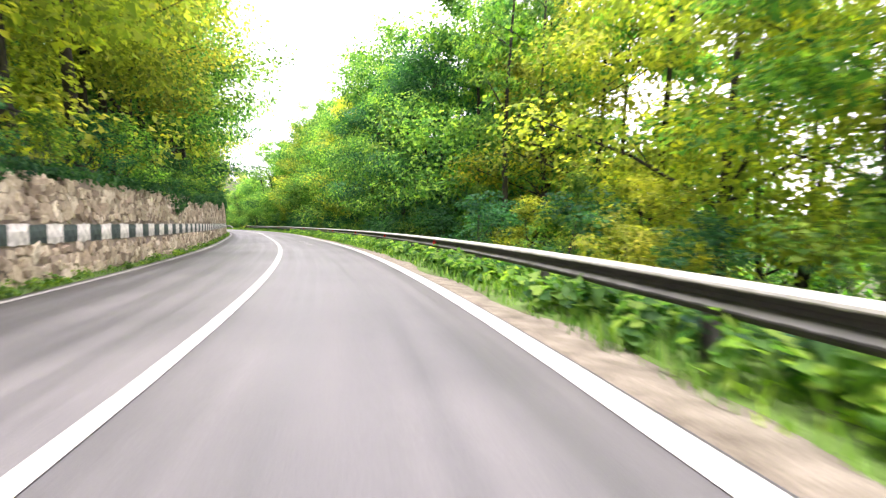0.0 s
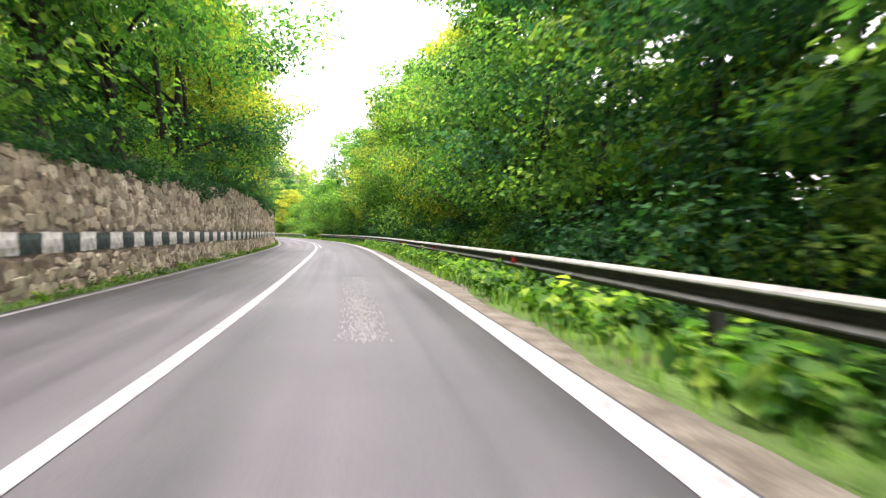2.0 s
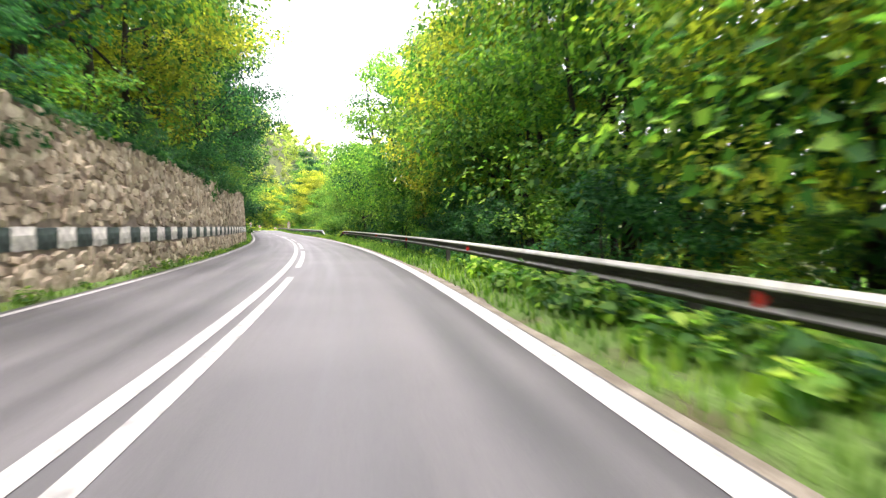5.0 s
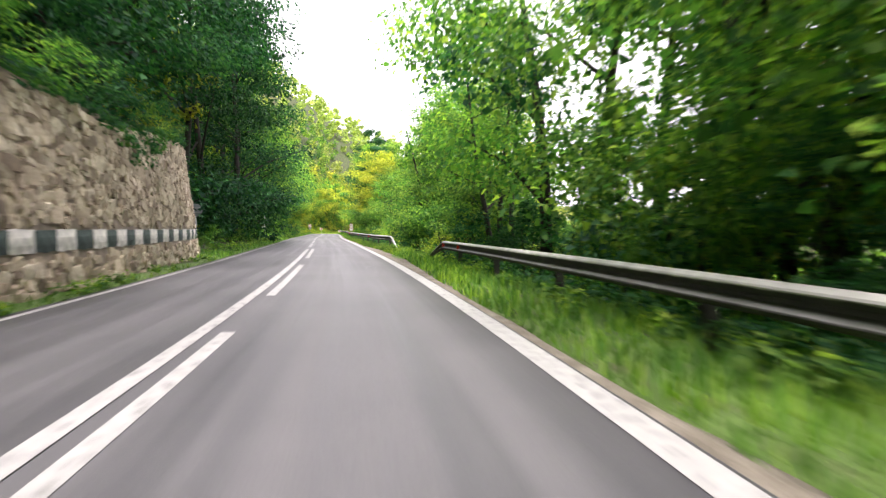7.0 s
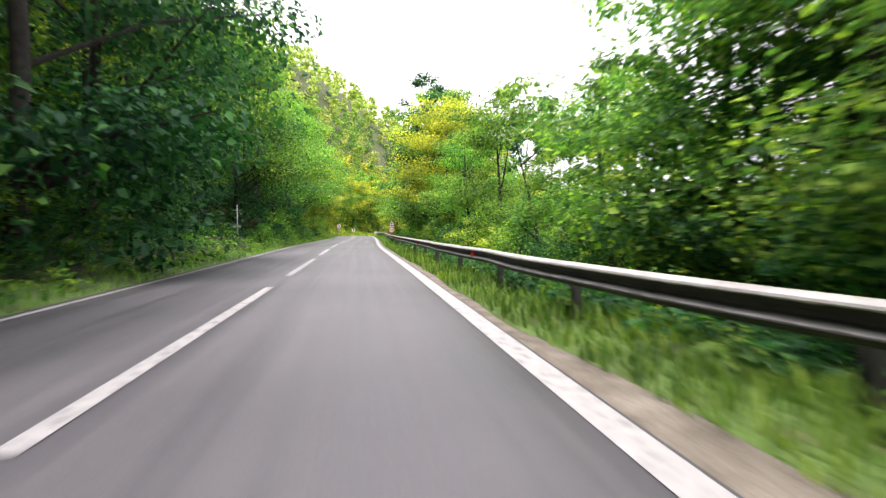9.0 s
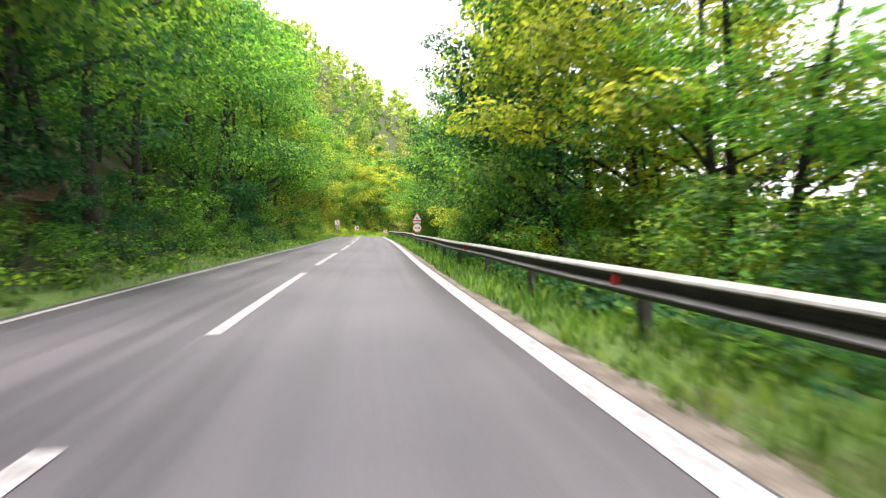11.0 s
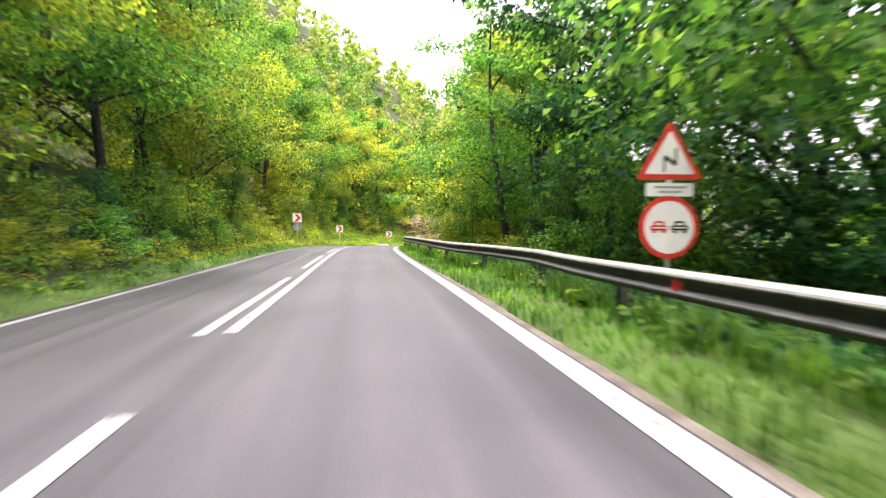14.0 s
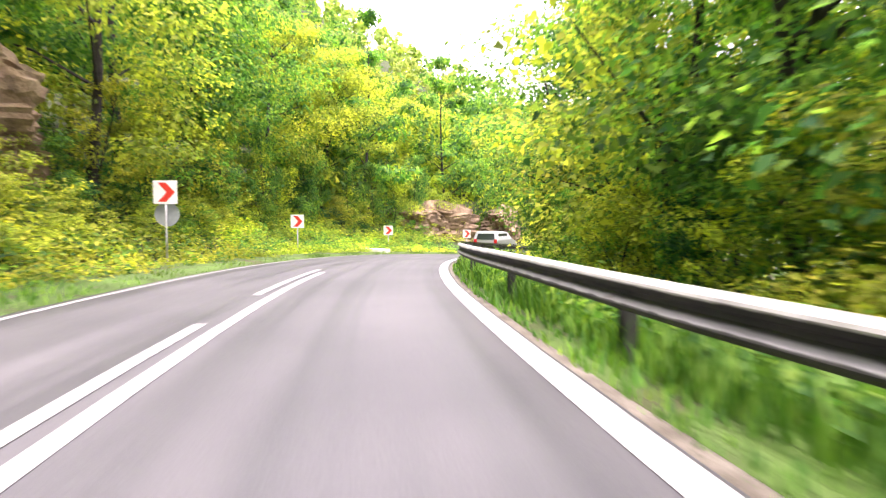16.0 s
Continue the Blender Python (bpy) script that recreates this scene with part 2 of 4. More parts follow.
MORTAR = plain("mortar", (.22, .175, .135), .95, 0, .4, 5, .5)
STONE = masonry("rubble_stone", [(0, (.17, .125, .09)), (.22, (.40, .315, .23)), (.5, (.60, .50, .375)), (.72, (.33, .265, .2)), (1, (.76, .66, .52))])
WHITEWASH = plain("old_whitewash", (.6, .57, .53), .85, 0, .35, 7, .5)
BLACKWASH = plain("old_dark_paint", (.04, .06, .055), .8, 0, .5, 7, .5)
CONCRETE = plain("painted_concrete", (.72, .71, .69), .8, 0, .2, 5, .3)
REDPLASTIC = plain("red_reflector", (.6, .025, .02), .25, 0, .15, 20, .05)
FADED = plain("faded_paint", (.21, .21, .215), .6, 0, .25, 12, .2)
SIGNWHITE = plain("sign_white", (.78, .76, .74), .4, 0, .06, 4, .02)
SIGNRED = plain("sign_red", (.62, .04, .025), .4, 0, .1, 4, .02)
SIGNBLACK = plain("sign_black", (.02, .02, .02), .45, 0, .2, 4, .02)
SIGNBACK = plain("sign_back_grey", (.3, .32, .34), .5, .2, .2, 4, .05)
POLE = plain("grey_pole", (.5, .5, .5), .5, .3, .15, 8, .05)
ROCK = earth("tan_rock", [(.3, (.1, .07, .045)), (.5, (.24, .165, .1)), (.7, (.36, .27, .18))], 1.6)


# ---------------------------------------------------------------- builders
def mesh_of(name, verts, faces, mat, smooth=False):
    me = bpy.data.meshes.new(name)
    me.from_pydata([tuple(v) for v in verts], [], [tuple(f) for f in faces])
    me.materials.append(mat)
    if smooth:
        me.polygons.foreach_set("use_smooth", [True] * len(me.polygons))
    me.update()
    return me


def piece(name, me, parent=None, m=None, label=""):
    ob = new(name, me)
    if parent:
        ob.parent = parent
    if m is not None:
        ob.matrix_basis = m
    return tagged(ob, label)


def part(name, bm, mat, parent, label="", m=None, smooth=False):
    me = bpy.data.meshes.new(name)
    bm.normal_update()
    bm.to_mesh(me)
    bm.free()
    me.materials.append(mat)
    if smooth:
        me.polygons.foreach_set("use_smooth", [True] * len(me.polygons))
    return piece(name, me, parent, m, label)


def box(sx, sy, sz, bevel=0.0, at=(0, 0, 0), bm=None):
    bm = bm or bmesh.new()
    r = bmesh.ops.create_cube(bm, size=1, matrix=Matrix.Translation(at) @ Matrix.Diagonal((sx, sy, sz, 1)))
    if bevel:
        ed = list({e for v in r["verts"] for e in v.link_edges})
        bmesh.ops.bevel(bm, geom=ed, offset=bevel, segments=2, affect='EDGES', profile=.6)
    return bm


def rod(r, h, seg=10, top=None, bm=None, m=None):
    bm = bm or bmesh.new()
    bmesh.ops.create_cone(bm, cap_ends=True, segments=seg, radius1=r, radius2=top or r, depth=h,
                          matrix=(m or Matrix()) @ Matrix.Translation((0, 0, h / 2)))
    return bm


def plate(points, thick):
    """A flat plate in the x-z plane, its face at y = 0 towards -y."""
    bm = bmesh.new()
    f = bm.faces.new([bm.verts.new((x, 0, z)) for x, z in points])
    r = bmesh.ops.extrude_face_region(bm, geom=[f])
    bmesh.ops.translate(bm, verts=[v for v in r["geom"] if isinstance(v, bmesh.types.BMVert)], vec=(0, thick, 0))
    bmesh.ops.recalc_face_normals(bm, faces=bm.faces)
    return bm


def disc(r, seg=28):
    return [(r * math.cos(a), r * math.sin(a)) for a in np.linspace(0, 2 * math.pi, seg, endpoint=False)]


def rounded(points, r, seg=4):
    out, n = [], len(points)
    for i in range(n):
        p, a, b = Vector(points[i]), Vector(points[i - 1]), Vector(points[(i + 1) % n])
        for t in np.linspace(0, 1, seg):
            u, v = p + (a - p).normalized() * r, p + (b - p).normalized() * r
            out.append(tuple((1 - t) ** 2 * u + 2 * t * (1 - t) * p + t * t * v))
    return out


def empty(name, m, label, category, group="", kind=""):
    ob = new(name)
    ob.matrix_basis = m
    return tagged(ob, label, category, group, kind)


def strip(name, s0, s1, step, across, mat, label, parent=None, skirt=0.0):
    """A band along the road; across(s) gives its (l, z) points from left to right."""
    ss = np.arange(s0, s1 + step * .5, step)
    verts, faces, uv = [], [], []
    for s in ss:
        pts = list(across(s))
        if skirt:
            pts = [(pts[0][0] - .01, pts[0][1] - skirt)] + pts + [(pts[-1][0] + .01, pts[-1][1] - skirt)]
        for l, z in pts:
            verts.append(place(s, l, z))
            uv.append((s, l))
    n = len(pts)
    for i in range(len(ss) - 1):
        for j in range(n - 1):
            a = i * n + j
            faces.append((a, a + 1, a + n + 1, a + n))
    me = mesh_of(name, verts, faces, mat, True)
    lay = me.uv_layers.new(name="UVMap")
    for lo in me.loops:
        lay.data[lo.index].uv = uv[lo.vertex_index]
    ob = new(name, me)
    if parent:
        ob.parent = parent
        return tagged(ob, label)
    return tagged(ob, label, name.split("_")[0], kind="structure")


def tube(path, radii, seg, verts, faces):
    start = len(verts)
    for i, (p, r) in enumerate(zip(path, radii)):
        d = (path[min(i + 1, len(path) - 1)] - path[max(i - 1, 0)]).normalized()
        a = d.orthogonal().normalized()
        b = d.cross(a)
        for q in range(seg):
            t = 2 * math.pi * q / seg
            verts.append(p + (a * math.cos(t) + b * math.sin(t)) * r)
    for i in range(len(path) - 1):
        for q in range(seg):
            a, b = start + i * seg + q, start + i * seg + (q + 1) % seg
            faces.append((a, b, b + seg, a + seg))


def leaf_cloud(rng, centres, radii, per, size, flat=.55, up=.5, simple=False):
    """Folded leaves scattered in clumps: arrays of vertices and triangles."""
    n = len(centres) * per
    c = np.repeat(np.array(centres), per, 0)
    r = np.repeat(np.array(radii), per)[:, None]
    d = rng.normal(size=(n, 3))
    d /= np.linalg.norm(d, axis=1)[:, None]
    p = c + d * r * np.array([1, 1, flat]) * rng.uniform(.25, 1.05, (n, 1)) ** .6
    nor = d * .55 + rng.normal(size=(n, 3)) * .34 + np.array([0, 0, up])
    nor /= np.linalg.norm(nor, axis=1)[:, None]
    a = np.cross(nor, rng.normal(size=(n, 3)))
    a /= np.linalg.norm(a, axis=1)[:, None]
    b = np.cross(nor, a)
    L = (size * rng.uniform(.6, 1.35, n))[:, None]
    W = L * rng.uniform(.3, .46, (n, 1))
    if simple:
        v = np.stack([p - a * L * .45 + b * W * .9, p - a * L * .45 - b * W * .9, p + a * L * .6], 1)
        return v.reshape(-1, 3), np.arange(n * 3).reshape(n, 3)
    v = np.empty((n, 4, 3))
    v[:, 0] = p - a * L * .5
    v[:, 1] = p + b * W + nor * L * .13 - a * L * .08
    v[:, 2] = p + a * L * .5 - nor * L * .12
    v[:, 3] = p - b * W + nor * L * .13 - a * L * .08
    i = np.arange(n)[:, None] * 4
    f = np.concatenate([i + np.array([[0, 1, 2]]), i + np.array([[0, 2, 3]])])
    return v.reshape(-1, 3), f


def leaf_mesh(name, v, f, mat):
    me = bpy.data.meshes.new(name)
    me.vertices.add(len(v))
    me.vertices.foreach_set("co", v.astype(np.float32).ravel())
    me.loops.add(len(f) * 3)
    me.loops.foreach_set("vertex_index", f.astype(np.int32).ravel())
    me.polygons.add(len(f))
    me.polygons.foreach_set("loop_start", np.arange(0, len(f) * 3, 3, dtype=np.int32))
    me.materials.append(mat)
    me.update()
    me.validate()
    return me


def tree_kind(seed, height, spread, low, clumps, per, leaf, mat, trunk_r=.16, lean=0.0, clump=(.75, 1.35), stems=1, simple=False):
    """Meshes of one kind of tree: a tapered trunk with limbs, and a crown of leaf clumps with gaps."""
    rng = np.random.default_rng(seed)
    centres, radii = [], []
    lobes = rng.uniform(0, 2 * math.pi, 3)
    for i in range(clumps):
        t = rng.uniform(0, 1) ** .9
        z = low + (height - low) * t
        prof = math.sin(math.pi * min(1, .09 + .91 * t) ** 1.05) ** .65 if t < .97 else .35
        ang = rng.uniform(0, 2 * math.pi)
        edge = 1 + .22 * math.sin(2 * ang + lobes[0]) + .14 * math.sin(3 * ang + lobes[1] + 3 * t)
        rad = spread * prof * edge * rng.uniform(.2, 1) ** .45
        centres.append((rad * math.cos(ang) + lean * z, rad * math.sin(ang), z + rng.normal() * .2))
        radii.append(rng.uniform(*clump) * (.75 + .5 * (1 - t)))
    verts, faces = [], []
    for st in range(stems):
        off = Vector((rng.normal() * .35, rng.normal() * .35, 0)) if stems > 1 else Vector()
        path, rr = [], []
        for i in range(8):
            t = i / 7
            path.append(Vector((off.x * (1 + 2.5 * t) + lean * height * .9 * t + .3 * math.sin(3.6 * t + seed + 2 * st), off.y * (1 + 2.5 * t) + .26 * math.cos(4.4 * t + seed + st) - .2, -.6 + (height * .9 + .6) * t)))
            rr.append(trunk_r * (1.25 - .25 * min(1, t * 8)) * (1 - .86 * t))
        tube(path, rr, 7, verts, faces)
        for c in [centres[i] for i in rng.permutation(clumps)[:12 // stems]]:
            c = Vector(c)
            k = max(.12, min(.85, (c.z - 1.2 * (c.xy.length / spread)) / (height * .9)))
            j = int(k * 7)
            a = path[j].lerp(path[min(7, j + 1)], k * 7 - j)
            mid = a.lerp(c, .5) + Vector((rng.normal() * .12, rng.normal() * .12, .18))
            r0 = rr[j] * .5
            tube([a, mid, c, c + (c - mid) * .35], [r0, r0 * .6, r0 * .28, .006], 4, verts, faces)
    wood = mesh_of("trunk", verts, faces, BARK, True)
    v, f = leaf_cloud(rng, centres, radii, per, leaf, .38, .8, simple)
    # broad shaded foliage inside the clumps and round the trunk
    core = [(c[0] * .72, c[1] * .72, c[2] - .25) for c in centres]
    w, g = leaf_cloud(rng, core, [r * .8 for r in radii], max(10, per // 4), min(leaf * 1.3, .36), .45, .3, True)
    v, f = np.concatenate([v, w]), np.concatenate([f, g + len(v)])
    return wood, leaf_mesh("crown", v, f, mat)


def tree(kind, m, label, category="tree", group="roadside trees", name="tree"):
    ob = empty(name, m, label, category, group)
    piece("trunk", kind[0], ob)
    piece("crown", kind[1], ob)
    return ob


# ---------------------------------------------------------------- ground, road, verges
def spread_axis(lo, hi, step):
    core = np.arange(lo, hi + step, step)
    out, d = [], step
    while d < 3200:
        d *= 1.5
        out.append(d)
    out = np.cumsum(out)
    return np.concatenate([(lo - out)[::-1], core, hi + out])


def build_ground():
    gx, gy = spread_axis(-150, 60, 1.6), spread_axis(-30, 300, 1.6)
    xx, yy = np.meshgrid(gx, gy)
    zz = terrain(xx.ravel(), yy.ravel())
    v = np.stack([xx.ravel(), yy.ravel(), zz], 1)
    nx, ny = len(gx), len(gy)
    i = (np.arange(ny - 1)[:, None] * nx + np.arange(nx - 1)).ravel()
    f = np.concatenate([np.stack([i, i + 1, i + nx + 1], 1), np.stack([i, i + nx + 1, i + nx], 1)])
    me = leaf_mesh("ground", v, f, SOIL)
    me.polygons.foreach_set("use_smooth", [True] * len(me.polygons))
    tagged(new("ground", me), "wooded hillside soil with moss and dead leaves", "ground", kind="structure")


build_ground()
strip("road", -30, 300, 2, lambda s: [(l, .03 - .012 * abs(l)) for l in np.linspace(-left_lane(s) - .22, right_lane(s) + .16, 9)], ASPHALT,
      "grey worn two-lane asphalt road with pale wheel tracks", skirt=.25)
strip("shoulder_right", -30, 300, .7, lambda s: [(right_lane(s) + .12, -.02), (right_lane(s) + .3, -.025), (right_lane(s) + dirt(s) * (1 + .2 * math.sin(s * .37) + .13 * math.sin(s * 1.3)), -.065)],
      GRAVEL, "dusty gravel shoulder beside the asphalt", skirt=.2)
strip("verge_right", -30, 300, 2, lambda s: [(right_lane(s) + .3, -.06), (4.4, -.055 + .03 * math.sin(s)), (5.2, -.08), (6.4, -.55)], VERGE, "grassy verge under the guard rail", skirt=.2)
strip("verge_left", -30, 300, 2, lambda s: [(-left_lane(s) - .75 - (1.2 if s > 112 else 0), .07 if s < 118 else .12), (-left_lane(s) - .45, .05), (-left_lane(s) - .15, -.04)], VERGE,
      "narrow weedy strip at the left edge", skirt=.2)


strip("bank_top", -30, 117.9, 2, lambda s: [(wall_l(s) - .75, float(wall_top(s)) - .12), (min(-5.2, wall_l(s) - 1), bank_z(s, -5.2) + .12), (-6.4, bank_z(s, -6.4) + .12), (-7.8, bank_z(s, -7.8) + .1)], SOIL,
      "earth bank behind the top of the wall", skirt=.2)


def marking(name, s0, s1, centre, width, label):
    def across(s):
        c = centre(s)
        return [(l, .036 - .012 * abs(l)) for l in (c - width / 2, c, c + width / 2)]
    return strip(name, s0, s1, max(.5, min(2, (s1 - s0) / 4)), across, PAINT, label)


marking("line_right", -28, 300, lambda s: right_lane(s), .25, "broad solid white edge line, worn")
marking("line_left", -28, 300, lambda s: -left_lane(s), .13, "thin solid white edge line, worn")
marking("line_centre", -28, 122.4, lambda s: 0, .16, "solid white centre line")
marking("line_bend", 201.0, 236, lambda s: 0, .16, "solid white centre line towards the bend")
for a, b in ((61.5, 71.6), (74.4, 84.6), (87.3, 97.8), (100.6, 109.3), (112.6, 122.2)):
    marking("dash_right", a, b, lambda s: .29, .15, "white dash beside the solid centre line")
for a, b in ((125.6, 133.6), (136.3, 144.3), (147.3, 155.2), (158.2, 166.5), (169.0, 177.1), (180.1, 188.2), (191.1, 198.4)):
    marking("dash_centre", a, b, lambda s: 0, .16, "long white centre line dash")
for a, b in ((200.9, 207.8), (210.7, 218.1), (220.5, 227.6), (230.2, 236)):
    marking("dash_left", a, b, lambda s: -.29, .15, "white dash beside the solid centre line")


def faded_marks(s0, s1, l0, l1, count, seed):
    """What is left of old paint: thin broken streaks along the lane."""
    r = np.random.default_rng(seed)
    v, f = [], []
    for i in range(count):
        s, l = r.uniform(s0, s1), r.triangular(l0, (l0 + l1) / 2, l1)
        a, b = r.uniform(.015, .07) * (.5 + r.random()), r.uniform(.006, .02)
        k, n = len(v), 7
        for j in range(n):
            t = 2 * math.pi * j / n
            w = r.uniform(.5, 1.15)
            v.append(place(s + a * math.cos(t) * w, l + b * math.sin(t) * w, .035 - .012 * abs(l) + .002 * (i % 3)))
        f.append(tuple(range(k, k + n)))
    tagged(new("faded_marking", mesh_of("faded_marking", v, f, FADED)), "worn streaks of faded white road paint", "marking", kind="structure")


faded_marks(29.0, 37, 1.3, 1.95, 2200, 1)
faded_marks(56, 60, 1.35, 1.95, 200, 2)
faded_marks(104, 108, 2.15, 2.5, 80, 4)
faded_marks(179.5, 183.5, 1.7, 2.2, 200, 3)

# ---------------------------------------------------------------- retaining wall of rubble stone
def lean_l(s, z):
    return wall_l(s) - float(np.interp(s, [106, 118], [.06, .15])) * z


def build_wall():
    rng = np.random.default_rng(5)
    ss = np.arange(-14, WALL_END + .01, .7)
    verts, faces = [], []
    prof = 5
    for s in ss:
        t = float(wall_top(s)) + .06 * math.sin(s * 1.9)
        for l, z in ((lean_l(s, -.3), -.3), (lean_l(s, t), t), (lean_l(s, t) - .35, t + .02), (lean_l(s, t) - .9, t - .05), (lean_l(s, -.3) - .95, -.3)):
            verts.append(place(s, l, z))
    for i in range(len(ss) - 1):
        for j in range(prof):
            a, b = i * prof + j, i * prof + (j + 1) % prof
            faces.append((a, b, b + prof, a + prof))
    faces += [tuple(range(prof))[::-1], tuple(range((len(ss) - 1) * prof, len(ss) * prof))]
    wall = new("wall_left", mesh_of("wall_left", verts, faces, MORTAR))
    tagged(wall, "tall grey-brown rubble stone retaining wall with mortar joints", "wall", kind="structure")
    # painted band of alternating blocks
    pitch = .69
    s, i = 49.6 - .69 * 88, 0
    white = [mesh_of("painted_block", *slab(np.random.default_rng(q), pitch * .985, .36, .05), WHITEWASH) for q in range(4)]
    black = [mesh_of("painted_block", *slab(np.random.default_rng(q + 9), pitch * .985, .35, .045), BLACKWASH) for q in range(4)]
    while s + pitch < WALL_END:
        c = s + pitch / 2
        me = (black if i % 2 == 0 else white)[(i * 7 // 3) % 4]
        m = Matrix.Translation(place(c, lean_l(c, .95) + .015, .945)) @ pose(0, 0, 0, 0, 0, heading(c) + wall_turn(c))
        piece("painted_block", me, wall, m)
        s, i = s + pitch, i + 1
    # stones: the nearest stretch as single pieces, the others joined
    kinds = [mesh_of("stone", *stone(np.random.default_rng(40 + q)), STONE) for q in range(10)]
    V, F, singles = [], [], 0
    z = .05
    while z < 4.9:
        s = -13.5 + rng.random() * .25
        while s < WALL_END - .1:
            big = .15 + .2 * rng.random() ** 1.6
            w, hgt = big * (1 + .7 * rng.random()), big * (.75 + .45 * rng.random())
            c, zz = s + w / 2, z + rng.normal() * .055
            s += w * .86
            if zz + hgt * .3 > wall_top(c) + .05 or (.76 < zz + hgt * .42 and zz - hgt * .42 < 1.13) or zz < 0:
                continue
            m = (Matrix.Translation(place(c, lean_l(c, zz) - .012 + .012 * rng.random(), zz)) @ pose(0, 0, 0, rng.normal() * 14, rng.normal() * 7, heading(c) + wall_turn(c) + rng.normal() * 7)
                 @ Matrix.Diagonal((.035 + .05 * rng.random(), w, hgt, 1)))
            me = kinds[int(rng.integers(10))]
            if 104.5 < c < 112 and singles < 300 and z < 2.6:
                piece("stone", me, wall, m)
                singles += 1
            else:
                base = len(V)
                V += [m @ v.co for v in me.vertices]
                F += [tuple(base + q for q in p.vertices) for p in me.polygons]
        z += .14
    rest = new("stonework", mesh_of("stonework", V, F, STONE))
    rest.parent = wall
    tagged(rest, "rough rubble stones set in courses", kind="stuff")


def slab(rng, w, h, d):
    """An uneven painted patch, its face towards +x."""
    n, k = 5, 4
    v, f = [], []
    for i in range(n):
        for j in range(k):
            y, z = (i / (n - 1) - .5) * w, (j / (k - 1) - .5) * h
            edge = i in (0, n - 1) or j in (0, k - 1)
            v.append((d * (.45 if edge else 1) * rng.uniform(.7, 1.2), y * rng.uniform(.97, 1.02), z + (rng.normal() * .012 if edge else 0)))
    for i in range(n - 1):
        for j in range(k - 1):
            a = i * k + j
            f.append((a, a + k, a + k + 1, a + 1))
    b = len(v)
    v += [(-.03, -w / 2, -h / 2), (-.03, -w / 2, h / 2), (-.03, w / 2, -h / 2), (-.03, w / 2, h / 2)]
    f += [(b, *range(0, k), b + 1)[::-1], (b + 2, *range((n - 1) * k, n * k), b + 3),
          (b, *[i * k for i in range(n)], b + 2), (b + 1, *[i * k + k - 1 for i in range(n)], b + 3)[::-1]]
    return v, f


def stone(rng):
    """A knobbly unit stone, its face towards +x."""
    v, f = [], []
    ring = [(-.5, -.45), (.1, -.53), (.52, -.4), (.5, .4), (-.05, .53), (-.52, .38)]
    ring = [(y * rng.uniform(.8, 1.0), z * rng.uniform(.8, 1.0)) for y, z in ring]
    v += [(-.5, y, z) for y, z in ring]
    v += [(.7 * rng.uniform(.75, 1.2), y * .9, z * .9) for y, z in ring]
    v.append((.78 * rng.uniform(.8, 1.2), rng.normal() * .1, rng.normal() * .1))
    for a in range(6):
        b = (a + 1) % 6
        f += [(a, b, 6 + b, 6 + a), (6 + a, 6 + b, 12)]
    return v, f


# ---------------------------------------------------------------- guard rails
W_SHAPE = [(.0, .724), (-.035, .714), (-.072, .685), (-.081, .664), (-.072, .646), (-.012, .602), (0, .588), (0, .553), (-.012, .539), (-.072, .496), (-.081, .478), (-.072, .460), (-.035, .428), (0, .416)]


def beam_mesh(s0, s1, line, lift, steps=5):
    v, f = [], []
    n = len(W_SHAPE)
    for s in np.linspace(s0, s1, steps):
        for t in (0, .005):
            for dl, z in W_SHAPE:
                v.append(place(s, line(s) + dl + t, z * lift(s) - (1 - lift(s)) * .12))
    m = 2 * n
    for i in range(steps - 1):
        for j in range(n - 1):
            a, b = i * m + j, i * m + n + j
            f += [(a, a + 1, a + m + 1, a + m), (b, b + m, b + m + 1, b + 1)]
        for j in (0, n - 1):
            a, b = i * m + j, i * m + n + j
            f.append((a, a + m, b + m, b))
    for i in (0, steps - 1):
        f += [(i * m + j, i * m + j + 1, i * m + n + j + 1, i * m + n + j) for j in range(n - 1)]
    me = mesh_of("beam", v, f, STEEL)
    # profile height, which places the beam's painted light and shade
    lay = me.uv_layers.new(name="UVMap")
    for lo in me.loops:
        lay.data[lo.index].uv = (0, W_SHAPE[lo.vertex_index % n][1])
    return me


def post_shape():
    bm = box(.01, .12, 1.25, 0, (.055, 0, -.02))
    box(.11, .01, 1.25, 0, (0, .06, -.02), bm)
    box(.11, .01, 1.25, 0, (0, -.06, -.02), bm)
    box(.05, .09, .2, .008, (-.075, 0, .44), bm)
    me = bpy.data.meshes.new("post")
    bm.to_mesh(me)
    bm.free()
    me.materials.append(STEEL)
    return me


def reflector_shape():
    bm = plate([(-.06, -.065), (.06, -.065), (.05, .065), (-.05, .065)], .03)
    me = bpy.data.meshes.new("reflector")
    bm.to_mesh(me)
    bm.free()
    me.materials.append(REDPLASTIC)
    return me


POST, REFLECTOR = post_shape(), reflector_shape()


def guard_rail(s0, s1, line, lift, reds, label):
    rail = empty("guard_rail", Matrix(), label, "guard rail", "guard rails")
    s = s0
    while s < s1 - .2:
        e = min(s + 4, s1)
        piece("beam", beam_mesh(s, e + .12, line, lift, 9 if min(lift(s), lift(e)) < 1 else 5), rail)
        if lift(s) > .95:
            m = Matrix.Translation(place(s + .06, line(s) + .11, .07)) @ pose(0, 0, 0, 0, 0, heading(s))
            piece("post", POST, rail, m)
        s = e
    for r in reds:
        m = Matrix.Translation(place(r, line(r) - .035, .572)) @ pose(0, 0, 0, 0, 0, heading(r) - 25)
        piece("reflector", REFLECTOR, rail, m, "small red reflector")
    return rail


